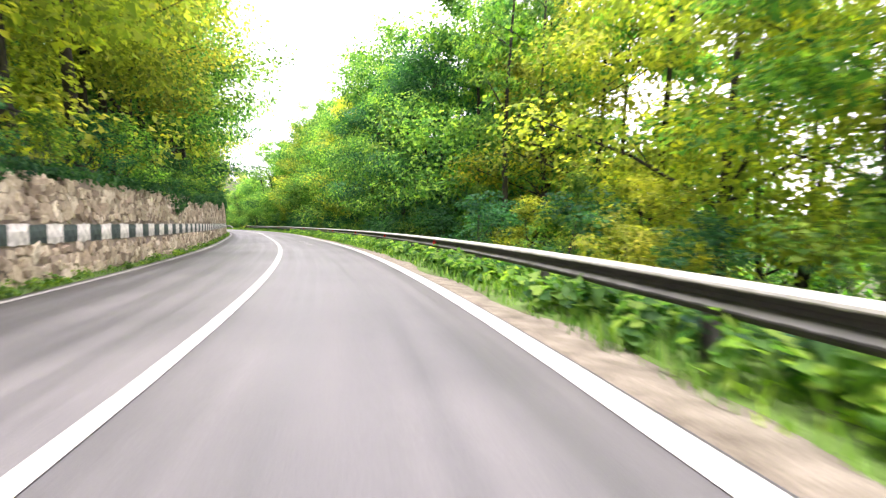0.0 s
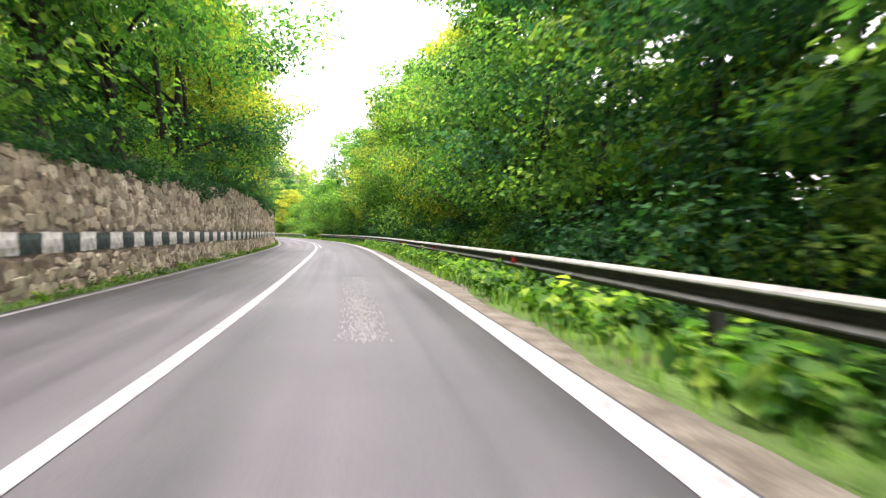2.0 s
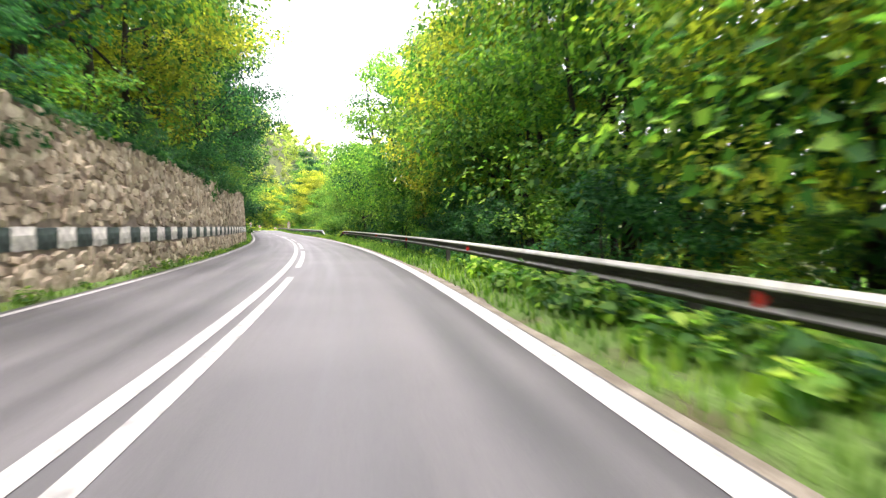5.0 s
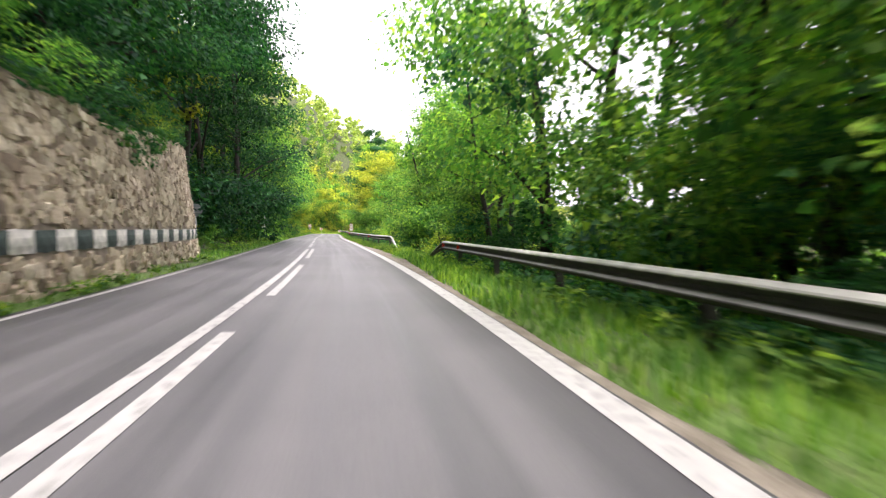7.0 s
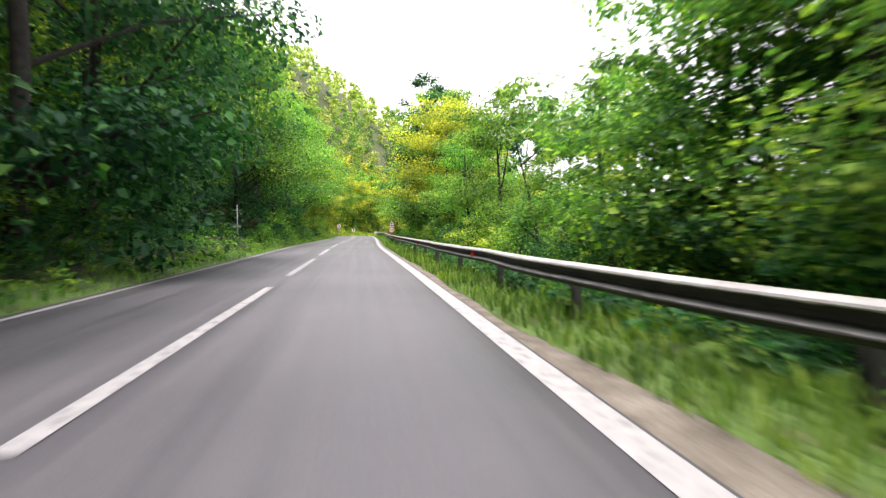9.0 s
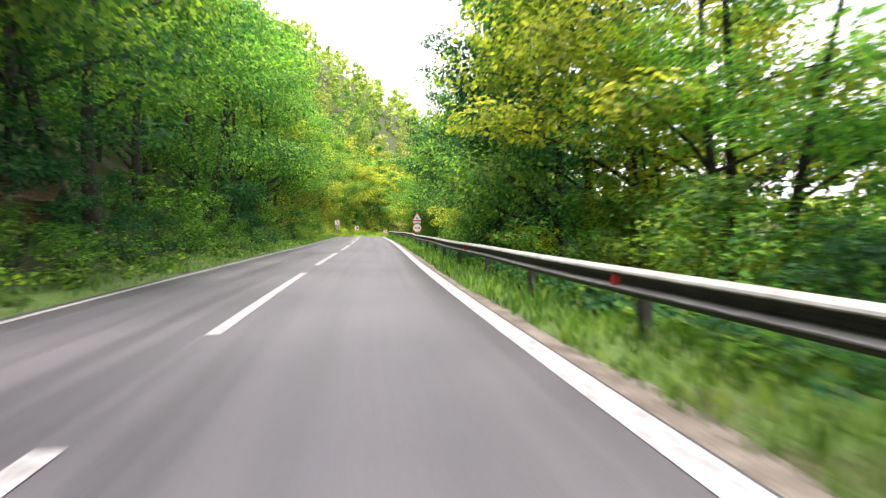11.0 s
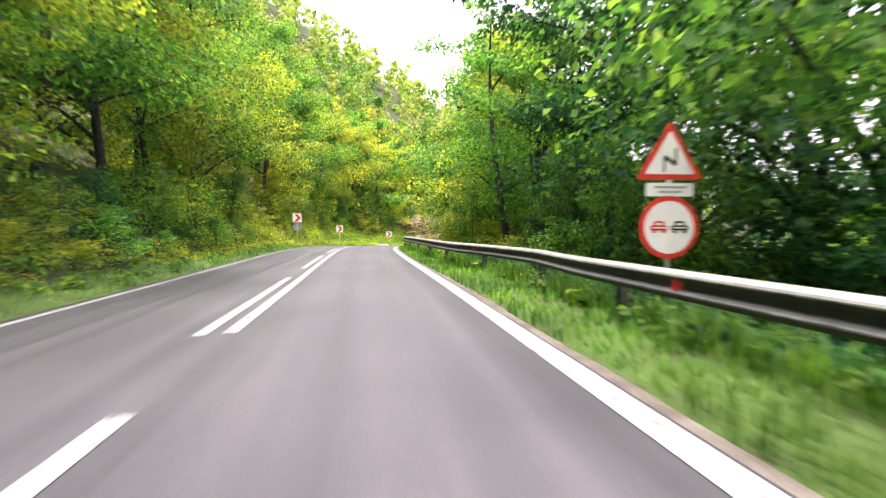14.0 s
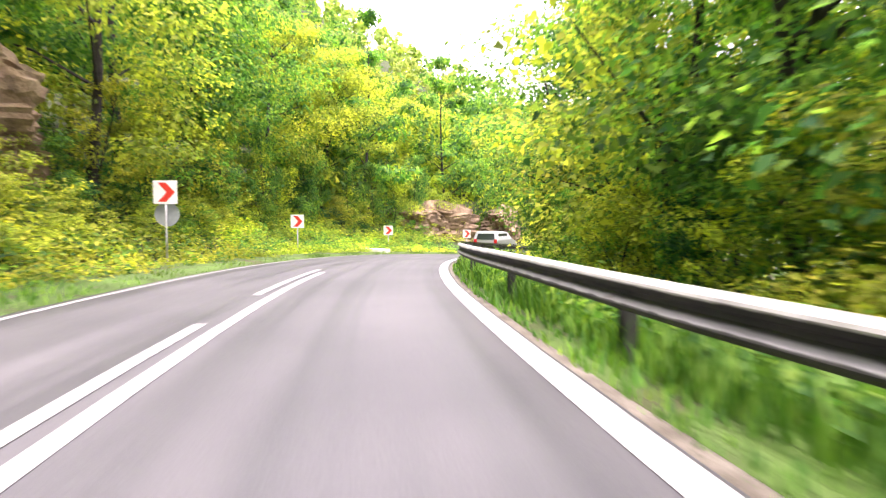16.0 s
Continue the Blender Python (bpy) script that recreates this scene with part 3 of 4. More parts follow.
def line_a(s):
    return np.interp(s, [-30, 0, 5, 8.5, 12, 20, 32, 40, 48, 70, 86, 92, 98, 105, 112], [4.0, 4.15, 4.35, 4.5, 4.6, 4.7, 4.83, 4.78, 4.68, 4.7, 4.8, 4.92, 5.02, 5.1, 5.1])


def line_b(s):
    bump = .16 * math.exp(-((s - 134.5) / 1.6) ** 2) - .12 * math.exp(-((s - 141) / 2) ** 2) + .03 * math.sin(s * .5)
    return np.interp(s, [121, 125, 127.2, 131, 160, 165, 170, 177, 188, 191.5, 193.5, 203, 206, 209, 212, 216, 222, 225, 232, 300], [5.1, 4.95, 4.6, 4.4, 4.38, 4.4, 4.3, 4.37, 4.3, 4.4, 4.62, 4.62, 4.9, 4.7, 4.2, 4.02, 3.92, 3.7, 3.5, 3.5]) + bump


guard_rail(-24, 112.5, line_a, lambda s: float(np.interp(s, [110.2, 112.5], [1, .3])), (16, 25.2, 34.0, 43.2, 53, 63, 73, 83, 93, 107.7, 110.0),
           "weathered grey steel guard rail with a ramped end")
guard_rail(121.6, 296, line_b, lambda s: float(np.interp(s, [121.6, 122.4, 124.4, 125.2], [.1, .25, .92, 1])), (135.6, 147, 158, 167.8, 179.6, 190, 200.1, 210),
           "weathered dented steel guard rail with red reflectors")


# ---------------------------------------------------------------- road signs
def facing(s, l, z=0.0, turn=0.0):
    """Pose of a sign that faces traffic coming along the road."""
    return Matrix.Translation(place(s, l, z)) @ pose(0, 0, 0, 0, 0, heading(s) + turn)


def sign_pole(parent, top, r=.03):
    part("pole", rod(r, top + .5, 12), POLE, parent, m=pose(0, .03, -.5), smooth=True)


def face(parent, name, points, mat, y, z, label="", x=0.0, thick=.003):
    return part(name, plate(points, thick), mat, parent, label, pose(x, y, z))


def bend_warning():
    ob = empty("road_sign", facing(201.9, 5.51, -.11), "red-rimmed double bend triangle over a no-overtaking disc", "road sign", "road signs")
    sign_pole(ob, 2.5)
    tri = [(-.485, -.3), (.485, -.3), (0, .5)]
    p = face(ob, "triangle_plate", rounded(tri, .06), SIGNRED, 0, 2.215, "red-bordered warning triangle", thick=.012)
    face(p, "triangle_field", rounded([(x * .74, z * .74 - .004) for x, z in tri], .04), SIGNWHITE, -.004, 0)
    face(p, "bend_symbol", [(-.1, -.17), (-.07, -.17), (-.07, -.005), (.055, -.08), (.1, -.08), (.1, .16), (.07, .16), (.07, -.02), (-.055, .05), (-.1, .05)][::-1], SIGNBLACK, -.008, -.03, "black double bend symbol")
    q = face(ob, "extra_plate", rounded([(-.34, -.09), (.34, -.09), (.34, .09), (-.34, .09)], .02), SIGNWHITE, 0, 1.78, "white rectangular plate", thick=.012)
    for i, w in enumerate((.44, .34)):
        face(q, "text_bar", [(-w / 2, -.012), (w / 2, -.012), (w / 2, .012), (-w / 2, .012)], SIGNBACK, -.004, .035 - i * .065)
    c = face(ob, "disc_plate", disc(.428), SIGNRED, 0, 1.27, "red-rimmed no-overtaking disc", thick=.012)
    face(c, "disc_field", disc(.36), SIGNWHITE, -.004, 0)
    for x, mat, w in ((-.15, SIGNRED, "red car symbol"), (.15, SIGNBLACK, "black car symbol")):
        outline = [(-.12, -.05), (.12, -.05), (.125, .0), (.085, .02), (.06, .075), (-.06, .075), (-.085, .02), (-.125, .0)]
        face(c, "car_symbol", outline, mat, -.008, .01, w, x)
        face(c, "symbol_gap", [(-.048, -.016), (.048, -.016), (.036, .016), (-.036, .016)], SIGNWHITE, -.012, .045, "", x)
        face(c, "symbol_gap", [(-.09, -.009), (.09, -.009), (.09, .009), (-.09, .009)], SIGNWHITE, -.012, -.005, "", x)
        for side in (-.075, .075):
            face(c, "symbol_wheel", [(-.022, -.025), (.022, -.025), (.022, .012), (-.022, .012)], mat, -.008, -.05, "", x + side)


def chevron(s, l, z, size, top, turn, back=False, label="white board with a red chevron on a grey pole"):
    ob = empty("chevron_sign", facing(s, l, z, turn), label, "road sign", "chevron boards")
    sign_pole(ob, top)
    h = size / 2
    b = face(ob, "board", rounded([(-h, -h), (h, -h), (h, h), (-h, h)], .03), SIGNWHITE, 0, top - h, thick=.012)
    k = h * .82
    face(b, "chevron", [(-k * .75, -k), (.02, -k), (k, 0), (.02, k), (-k * .75, k), (k * .15, 0)], SIGNRED, -.004, 0, "red chevron")
    if back:
        face(ob, "sign_back", disc(.36), SIGNBACK, .08, top - size - .3, "grey back of a round sign", thick=.01)
    return ob


def round_back(s, l, zc):
    ob = empty("round_sign", facing(s, l, 0, 8), "grey back of a round traffic sign on a pole", "road sign", "road signs")
    sign_pole(ob, zc + .25)
    p = face(ob, "disc_plate", disc(.34), SIGNBACK, 0, zc, thick=.012)
    face(p, "bracket", [(-.3, -.02), (.3, -.02), (.3, .02), (-.3, .02)], POLE, -.015, .12, thick=.012)
    face(p, "bracket", [(-.3, -.02), (.3, -.02), (.3, .02), (-.3, .02)], POLE, -.015, -.12, thick=.012)


def marker_post():
    ob = empty("marker_post", facing(159.0, -5.9, .45, 5), "thin pale post with crossbars and small plates", "post")
    part("pole", rod(.035, 2.3, 10), POLE, ob, smooth=True)
    for z, w in ((1.95, .5), (1.5, .34)):
        part("crossbar", box(w, .03, .03, .005, (0, -.04, z)), POLE, ob)
    part("plate", box(.55, .03, .14, .006, (-.06, -.05, .92)), POLE, ob, "small pale plate")
    part("plate", box(.12, .03, .12, .006, (.3, -.05, 1.3)), SIGNBACK, ob, "small dark plate")
    part("plate", box(.1, .03, .1, .006, (.24, -.05, 1.72)), SIGNBACK, ob, "small dark plate")


# ---------------------------------------------------------------- silver car round the bend
def silver_car(m):
    CARPAINT = plain("silver_car_paint", (.5, .51, .53), .28, .6, .05, 2, .01)
    GLASSY = plain("dark_car_glass", (.015, .018, .02), .06, 0, .1, 2, .0)
    TYRE = plain("tyre_rubber", (.02, .02, .02), .85, 0, .2, 20, .1)
    LAMP = plain("red_tail_lamp", (.5, .02, .02), .15, 0, .1, 8, .0)
    TRIM = plain("black_car_trim", (.025, .025, .026), .6, 0, .1, 9, .05)
    car = empty("car", m, "silver compact family car with red tail lamps", "car")
    outline = [(0, .32), (0, .62), (.05, .95), (.22, 1.42), (.55, 1.5), (1.5, 1.52), (2.3, 1.42), (2.95, 1.0), (3.85, .82), (4.05, .6), (4.05, .3)]
    bm = bmesh.new()
    rings = []
    for x, k in ((-.84, .9), (-.8, 1), (.8, 1), (.84, .9)):
        rings.append([bm.verts.new((x * (1 - .16 * max(0, z - .95) / .57), y, .32 + (z - .32) * (1 if k == 1 else .985))) for y, z in outline])
    for a, b in zip(rings, rings[1:]):
        for i in range(len(outline)):
            j = (i + 1) % len(outline)
            bm.faces.new((a[i], a[j], b[j], b[i]))
    bm.faces.new(rings[0][::-1])
    bm.faces.new(rings[-1])
    bmesh.ops.recalc_face_normals(bm, faces=bm.faces)
    part("body", bm, CARPAINT, car)
    part("rear_window", plate([(-.62, -.2), (.62, -.2), (.54, .2), (-.54, .2)], .01), GLASSY, car, "dark rear window", pose(0, .105, 1.19, -20))
    part("rear_bumper", box(1.66, .12, .24, .04, (0, -.02, .45)), CARPAINT, car)
    part("bumper_trim", box(1.5, .1, .14, .02, (0, -.02, .29)), TRIM, car)
    for x in (-.68, .68):
        part("tail_lamp", box(.2, .08, .34, .03, (x, .03, .86)), LAMP, car, "red tail lamp")
        part("side_window", box(.02, 1.7, .34, .008, (x * 1.13, 1.2, 1.2)), GLASSY, car)
        for y in (.72, 3.2):
            w = part("tyre", rod(.31, .2, 20, m=pose(0, 0, -.1)), TYRE, car, m=pose(x * 1.1, y, .31, 0, 90))
            part("rim", rod(.19, .22, 12, m=pose(0, 0, -.11)), POLE, w)
    pl = part("number_plate", box(.5, .015, .11, .004, (0, -.09, .58)), SIGNWHITE, car)
    part("plate_bar", box(.38, .006, .05, 0, (0, -.099, .58)), SIGNBLACK, pl)
    part("wheel_arch", box(1.5, .05, .1, .01, (0, .02, .25)), TRIM, car)
    return car


def rock_face(s, l, z, size, seed, label):
    """A weathered outcrop: bedded ledges, broken blocks and clefts."""
    bm = bmesh.new()
    bmesh.ops.create_icosphere(bm, subdivisions=5, radius=1)
    o = Vector((seed * 7.3, seed * 3.1, 0))
    for v in bm.verts:
        d = v.co.normalized()
        q = Vector((max(-.72, min(.72, d.x)), max(-.72, min(.72, d.y)), d.z)) * 1.25
        p = Vector((q.x * size[0], q.y * size[1], q.z * size[2]))
        bed = (p.z + .25 * p.x + .15 * noise.noise(p * .9 + o)) / .34
        ledge = (bed - math.floor(bed)) ** 2 * .16
        block = noise.cell(Vector((p.x * 1.3 + p.y, math.floor(bed) * 3.7 + seed, p.z * .2))) * .2
        cleft = -.22 * max(0, noise.noise(Vector((p.x * 1.6, p.y * 1.6, p.z * .5)) + o) - .15)
        k = 1 + .3 * noise.noise(d * 1.4 + o) + ledge + block + cleft + .05 * noise.noise(p * 5 + o)
        v.co = Vector((p.x * k, p.y * k, p.z * (1 + .25 * noise.noise(d * 2.1 + o))))
    base = spot(s, l)
    ob = part("rock_outcrop", bm, ROCK, None, m=Matrix.Translation((base.x, base.y, base.z + z)) @ pose(0, 0, 0, 0, 0, heading(s) + seed * 40))
    tagged(ob, label, "rock", "rock outcrops")


build_wall()
bend_warning()
round_back(122.5, -5.8, 2.15)
marker_post()
chevron(237.6, -5.1, .2, .68, 2.33, 2, True, "red chevron board above a turned round sign")
chevron(247.8, -5.4, .0, .66, 2.02, 8)
chevron(258.4, -6.2, .0, .66, 1.92, 22)
chevron(265.6, -4.7, .1, .66, 1.9, 20)
block = empty("barrier_block", facing(254.4, -4.75, -.05, -14), "low white painted concrete barrier block", "barrier")
part("block", box(2.7, .45, .4, .04, (0, 0, .17)), CONCRETE, block)
part("footing", box(2.8, .55, .12, .02, (0, 0, -.06)), CONCRETE, block)
silver_car(facing(257.5, 1.55, .02))
rock_face(237.6, -10.2, 1.5, (1.2, 1.0, 1.9), 1, "tan weathered rock face in the bank")
rock_face(267, -9.5, 0, (4, 1.6, 2.2), 2, "tan rock cutting beyond the bend")
rock_face(274, -9, 0, (3.5, 1.5, 2.6), 3, "tan rock cutting with roots")
rock_face(167, -8.2, .0, (1.6, .8, .8), 4, "grey-brown rock showing through the weeds")


# ---------------------------------------------------------------- trees and undergrowth
rng = np.random.default_rng(11)
NEAR = [
    (tree_kind(1, 10.5, 3.6, 1.2, 36, 300, .135, LEAF_A, clump=(1.0, 1.9)), "broadleaf tree with fresh green layered foliage"),
    (tree_kind(2, 12.0, 3.9, .8, 40, 290, .135, LEAF_B, clump=(1.0, 1.9)), "dense deep green broadleaf tree"),
    (tree_kind(3, 10.5, 3.5, .6, 34, 300, .132, LEAF_C, clump=(.9, 1.7)), "young yellow-green broadleaf tree"),
    (tree_kind(4, 11.5, 3.7, 2.2, 34, 300, .135, LEAF_A, .2, stems=2, clump=(1.0, 1.8)), "two-stemmed broadleaf tree with open crown"),
    (tree_kind(21, 12.5, 3.9, .6, 42, 290, .135, LEAF_SHADED, clump=(1.0, 1.9)), "broadleaf tree dense to the ground, leaves darkened for deep shade"),
]
TALL = [
    (tree_kind(5, 15, 3.9, 3.2, 44, 240, .16, LEAF_B, .24, clump=(.8, 1.6), simple=True), "tall tree with a dark trunk and open crown"),
    (tree_kind(6, 14, 3.5, 3.4, 40, 240, .16, LEAF_A, .2, stems=3, clump=(.8, 1.5), simple=True), "clump of dark stems with high foliage"),
    (tree_kind(7, 17, 2.6, 5.5, 30, 140, .15, LEAF_A, .17, clump=(.6, 1.2), simple=True), "slender tall tree with sparse leaves"),
]
BACK = [
    (tree_kind(8, 12, 4.2, .8, 34, 110, .3, LEAF_A, simple=True), "broadleaf tree in the wood behind"),
    (tree_kind(9, 12, 4.0, .8, 34, 110, .3, LEAF_C, simple=True), "yellow-green tree on the wooded slope"),
    (tree_kind(10, 13, 4.2, .8, 34, 110, .3, LEAF_B, simple=True), "dark green tree on the wooded slope"),
]
SHRUB = [
    (tree_kind(12, 2.3, 1.3, .15, 20, 80, .09, LEAF_A, .04, clump=(.35, .65)), "leafy green roadside shrub"),
    (tree_kind(13, 2.0, 1.5, .1, 20, 80, .09, LEAF_C, .04, clump=(.35, .65)), "low yellow-green leafy roadside shrub"),
    (tree_kind(14, 2.6, 1.3, .15, 20, 80, .09, LEAF_B, .04, clump=(.35, .65)), "dark green roadside shrub"),
]
BUSH = [
    (tree_kind(15, 4.0, 2.0, .2, 30, 130, .105, LEAF_B, .07, clump=(.5, .9)), "big dark green bush below the rail"),
    (tree_kind(16, 3.6, 2.1, .2, 30, 130, .105, LEAF_A, .07, clump=(.5, .9)), "big fresh green bush beside the road"),
    (tree_kind(17, 4.4, 2.2, .2, 32, 130, .11, LEAF_C, .07, clump=(.5, 1.0)), "big yellow-green bush on the bank"),
]
protos = {}


def plant(kinds, i, s, l, scale, tall=1.0, sink=0.1, group="roadside trees", category="tree", name="tree", lean=0.0, lift=0.0):
    kind, label = kinds[i]
    p = spot(s, l, sink - lift)
    m = Matrix.LocRotScale(p, Euler((0, lean, rng.uniform(0, 6.28))) if not lean else (Euler((0, lean, radians(heading(s))))), (scale, scale, scale * tall))
    key = id(kind)
    if key in protos:
        return copy_thing(protos[key], m)
    protos[key] = tree(kind, m, label, category, group, name)
    return protos[key]


def mix(weights):
    return int(rng.choice(len(weights), p=np.array(weights) / sum(weights)))


# left: trees on the bank above the wall, hanging over the road
s = -10.0
while s < 258:
    over = float(np.interp(s, [0, 25, 35, 60, 76, 98, 106, 142, 170, 215, 225, 235, 244, 260], [-6.6, -6.6, -7.0, -7.0, -7.8, -7.8, -6.9, -7.0, -7.4, -7.6, -8.6, -8.8, -10.4, -10.4]))
    if 112 < s < 125 or 143 < s < 161:
        over -= 1.8
    size = float(np.interp(s, [0, 40, 80, 90, 150, 175], [1.2, 1.15, 1.08, 1.22, 1.25, 1.0]))
    yellow = 7.0 if s > 207 else .1 if s > 160 else 0 if s > 100 else 20.0 if s < 26 else 6.0 if s > 76 else 1.0
    if 230.5 < s < 237.5:
        s += 2
        continue
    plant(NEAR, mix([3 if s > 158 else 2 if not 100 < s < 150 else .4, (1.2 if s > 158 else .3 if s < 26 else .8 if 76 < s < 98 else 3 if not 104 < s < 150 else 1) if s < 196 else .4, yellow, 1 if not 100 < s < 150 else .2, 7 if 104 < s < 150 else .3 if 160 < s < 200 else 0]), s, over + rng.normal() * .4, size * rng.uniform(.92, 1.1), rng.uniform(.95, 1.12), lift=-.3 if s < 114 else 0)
    s += rng.uniform(3.9, 5.0)
s = -8.0
while s < 275:
    plant(BACK, mix([1, 3, .5] if s > 200 else [3, .6, 1] if s > 150 else [2, 1, 1]), s, -12 + rng.normal() * .9, rng.uniform(.95, 1.2), rng.uniform(1, 1.2))
    s += rng.uniform(5.4, 7.0)
# right: trees on the falling bank behind the guard rail
s = -6.0
while s < 264:
    size = float(np.interp(s, [0, 25, 40, 105, 118, 134, 138, 160, 168, 184, 187, 202, 205, 215], [.9, .9, 1.08, 1.15, .85, .8, .66, .66, .9, .9, .66, .66, .9, 1.0])) * rng.uniform(.92, 1.1)
    if not 108 < s < 119 and not 9 < s < 24 and not 207.5 < s < 213:
        tall = s < 16 or 166 < s < 184
        kinds = TALL if rng.random() < (.55 if tall else .9 if 213 < s < 224 else .12) else NEAR
        if kinds is TALL:
            w = [1, 1, 0] if 60 < s < 200 else [.15, 1, .5] if s < 60 else [0, 1, 0]
        elif 76 < s < 102:
            w = [3, .5, 2, 1]
        elif 56 < s < 115:
            w = [2.5, .7, 1.5, 1.5]
        elif 203 <= s < 213:
            w = [1, 3, .2, .6]
        elif 22 <= s <= 56:
            w = [1.8, 2.4, .3, .8]
        elif 118 < s < 152:
            w = [3, .5, .8, .5]
        elif s < 22 or 185 < s < 203:
            w = [1.0, .1, 4, .4]
        else:
            w = [3, .2, 1.6, 1] if s > 222 else [2, 1.5, 0, 1] if 173 < s < 186 else [2, 1, 1, 1]
        size *= .82 if kinds is TALL and s > 150 else 1
        plant(kinds, mix(w), s, float(np.interp(s, [30, 45, 90, 98, 112, 120, 174, 177, 186, 189, 192, 196, 208, 214], [9.3, 9.9, 10.2, 11.2, 11.2, 9.4, 9.4, 8.5, 8.5, 9.4, 9.4, 11.4, 11.4, 9.4])) + rng.normal() * .35, size, rng.uniform(1.1, 1.32) if 45 < s < 115 or 200 < s < 215 else rng.uniform(.92, 1.08))
    s += rng.uniform(3.6, 4.6)
for s, l in ((19.75, 8.8), (19.25, 10.1), (23.5, 11.5)):
    plant(TALL, 2, s, l, 1.05)
plant(TALL, 1, 113.8, 8.6, 1.0)
plant(NEAR, 3, 107.6, 8.7, 1.25, 1.2)
plant(NEAR, 1, 210.8, 11.4, 1.12, 1.05)
plant(NEAR, 1, 206.2, 10.6, 1.08, 1.05)
plant(TALL, 0, 179.3, 8.0, .9)
plant(NEAR, 0, 202.8, 10.9, 1.2, 1.15)
plant(TALL, 1, 217.6, 8.0, 1.15)
plant(NEAR, 2, 223.0, 9.6, 1.0, 1.1)
plant(NEAR, 0, 228.2, 9.4, .95)
plant(NEAR, 2, 190.2, 9.3, .72)
plant(NEAR, 2, 195.4, 9.8, .75)
s = -2.0
while s < 262:
    tall = rng.random() < .15 and s < 130
    if not 98 < s < 124 and not 204 < s < 226:
        plant(TALL if tall else BACK, mix([1, 1, 1]), s, 14.5 + rng.normal() * 1.2, rng.uniform(.75, 1.0) if 115 < s < 190 else rng.uniform(1.0, 1.25))
    s += rng.uniform(5, 7)


def far_wood(name, spots, clumps, per, leaf, label, mat, high=(2, 9)):
    """A wood too far off to tell its trees apart, joined into one object."""
    r = np.random.default_rng(len(spots))
    q = np.array(spots)
    x, y = at_xy(q[:, 0], q[:, 1])
    z = terrain(x, y)
    c, rad = [], []
    for i in range(len(q)):
        for j in range(clumps):
            t = j / max(1, clumps - 1)
            w = 1.9 * math.sin(math.pi * (.2 + .75 * t))
            c.append((x[i] + r.normal() * w, y[i] + r.normal() * w, z[i] + high[0] + (high[1] - high[0]) * t))
            rad.append(r.uniform(1.2, 2.1))
    v, f = leaf_cloud(r, c, rad, int(per * 1.25), leaf, .85, .4, True)
    tagged(new(name, leaf_mesh(name, v, f, mat)), label, "forest", kind="stuff")


def rows_of(l0, l1, s0, s1, count):
    return list(zip(rng.uniform(s0, s1, count), rng.uniform(l0, l1, count)))


far_wood("hillside_wood", rows_of(-38, -16, -10, 285, 150), 9, 34, .68, "fresh green wood on the slope", LEAF_A, (1, 10))
far_wood("hillside_wood", rows_of(-38, -16, 130, 300, 130), 9, 34, .68, "yellow-green wood on the slope", LEAF_C, (1, 10))
far_wood("hillside_wood", rows_of(-90, -36, 120, 320, 330), 7, 34, .8, "yellow-green wood high on the slope, haze in its leaf colour", LEAF_HAZY, (1, 9))
far_wood("hillside_wood", rows_of(-95, -36, 60, 320, 260), 7, 34, .8, "green wood high on the slope", LEAF_A, (1, 9))
far_wood("far_forest", rows_of(-260, -88, 170, 335, 1500), 3, 16, 1.7, "yellow-green forest on the far hillside, haze in its leaf colour", LEAF_HAZY)
far_wood("hillside_wood", rows_of(-30, -10, 256, 300, 60), 9, 60, .42, "yellow-green wood round the bend", LEAF_C, (.8, 9))
far_wood("hillside_wood", rows_of(-28, -10, 256, 300, 50), 9, 60, .42, "green wood round the bend", LEAF_A, (.8, 9))
far_wood("valley_wood", rows_of(18, 45, -5, 240, 130), 8, 44, .55, "green wood below the road", LEAF_A, (1, 9))
far_wood("valley_wood", rows_of(16, 32, -8, 70, 60), 9, 50, .5, "green wood on the slope under the road", LEAF_A, (1, 12))
far_wood("far_forest", rows_of(260, 420, 0, 220, 240), 4, 24, 2.0, "wooded ridge across the valley", LEAF_B)
# undergrowth
for s, l, k in ((74.5, 6.1, .9), (76.6, 6.0, 1.0), (78.6, 6.1, .95), (80.4, 6.3, .85)):
    plant(SHRUB, 2, s, l, k, group="undergrowth", category="shrub", name="shrub")
for s, l in ((229.4, -6.8), (231.0, -7.2), (232.4, -8.0)):
    plant(BUSH, 1, s, l, .62, 2.4, group="undergrowth", category="shrub", name="shrub")
for s in np.arange(224, 268, 2.3):
    if not 231 < s < 238.5:
        plant(BUSH, 2 if rng.random() < .75 else 1, s, (-8.3 if s < 242 else -9.8) - .5 * rng.random(), rng.uniform(.75, 1.1), rng.uniform(.9, 1.2), group="undergrowth", category="shrub", name="shrub")
for s in np.arange(203, 228, 2.6):
    plant(BUSH, mix([2, 1]) if s < 220 else 1, s, 9.6 + rng.normal() * .5, rng.uniform(.85, 1.15), group="undergrowth", category="shrub", name="shrub")
s = -6.0
while s < 240:
    clear = 88 < s < 114 or 192 < s < 208
    plant(SHRUB, mix([1, 0, 3] if 55 < s < 115 else [2, 2, .1] if s > 214 else [2, 1, 2]), s, (8.6 if clear else 7.3) + rng.normal() * .35, rng.uniform(.9, 1.4), group="undergrowth", category="shrub", name="shrub")
    s += rng.uniform(1.7, 2.9)
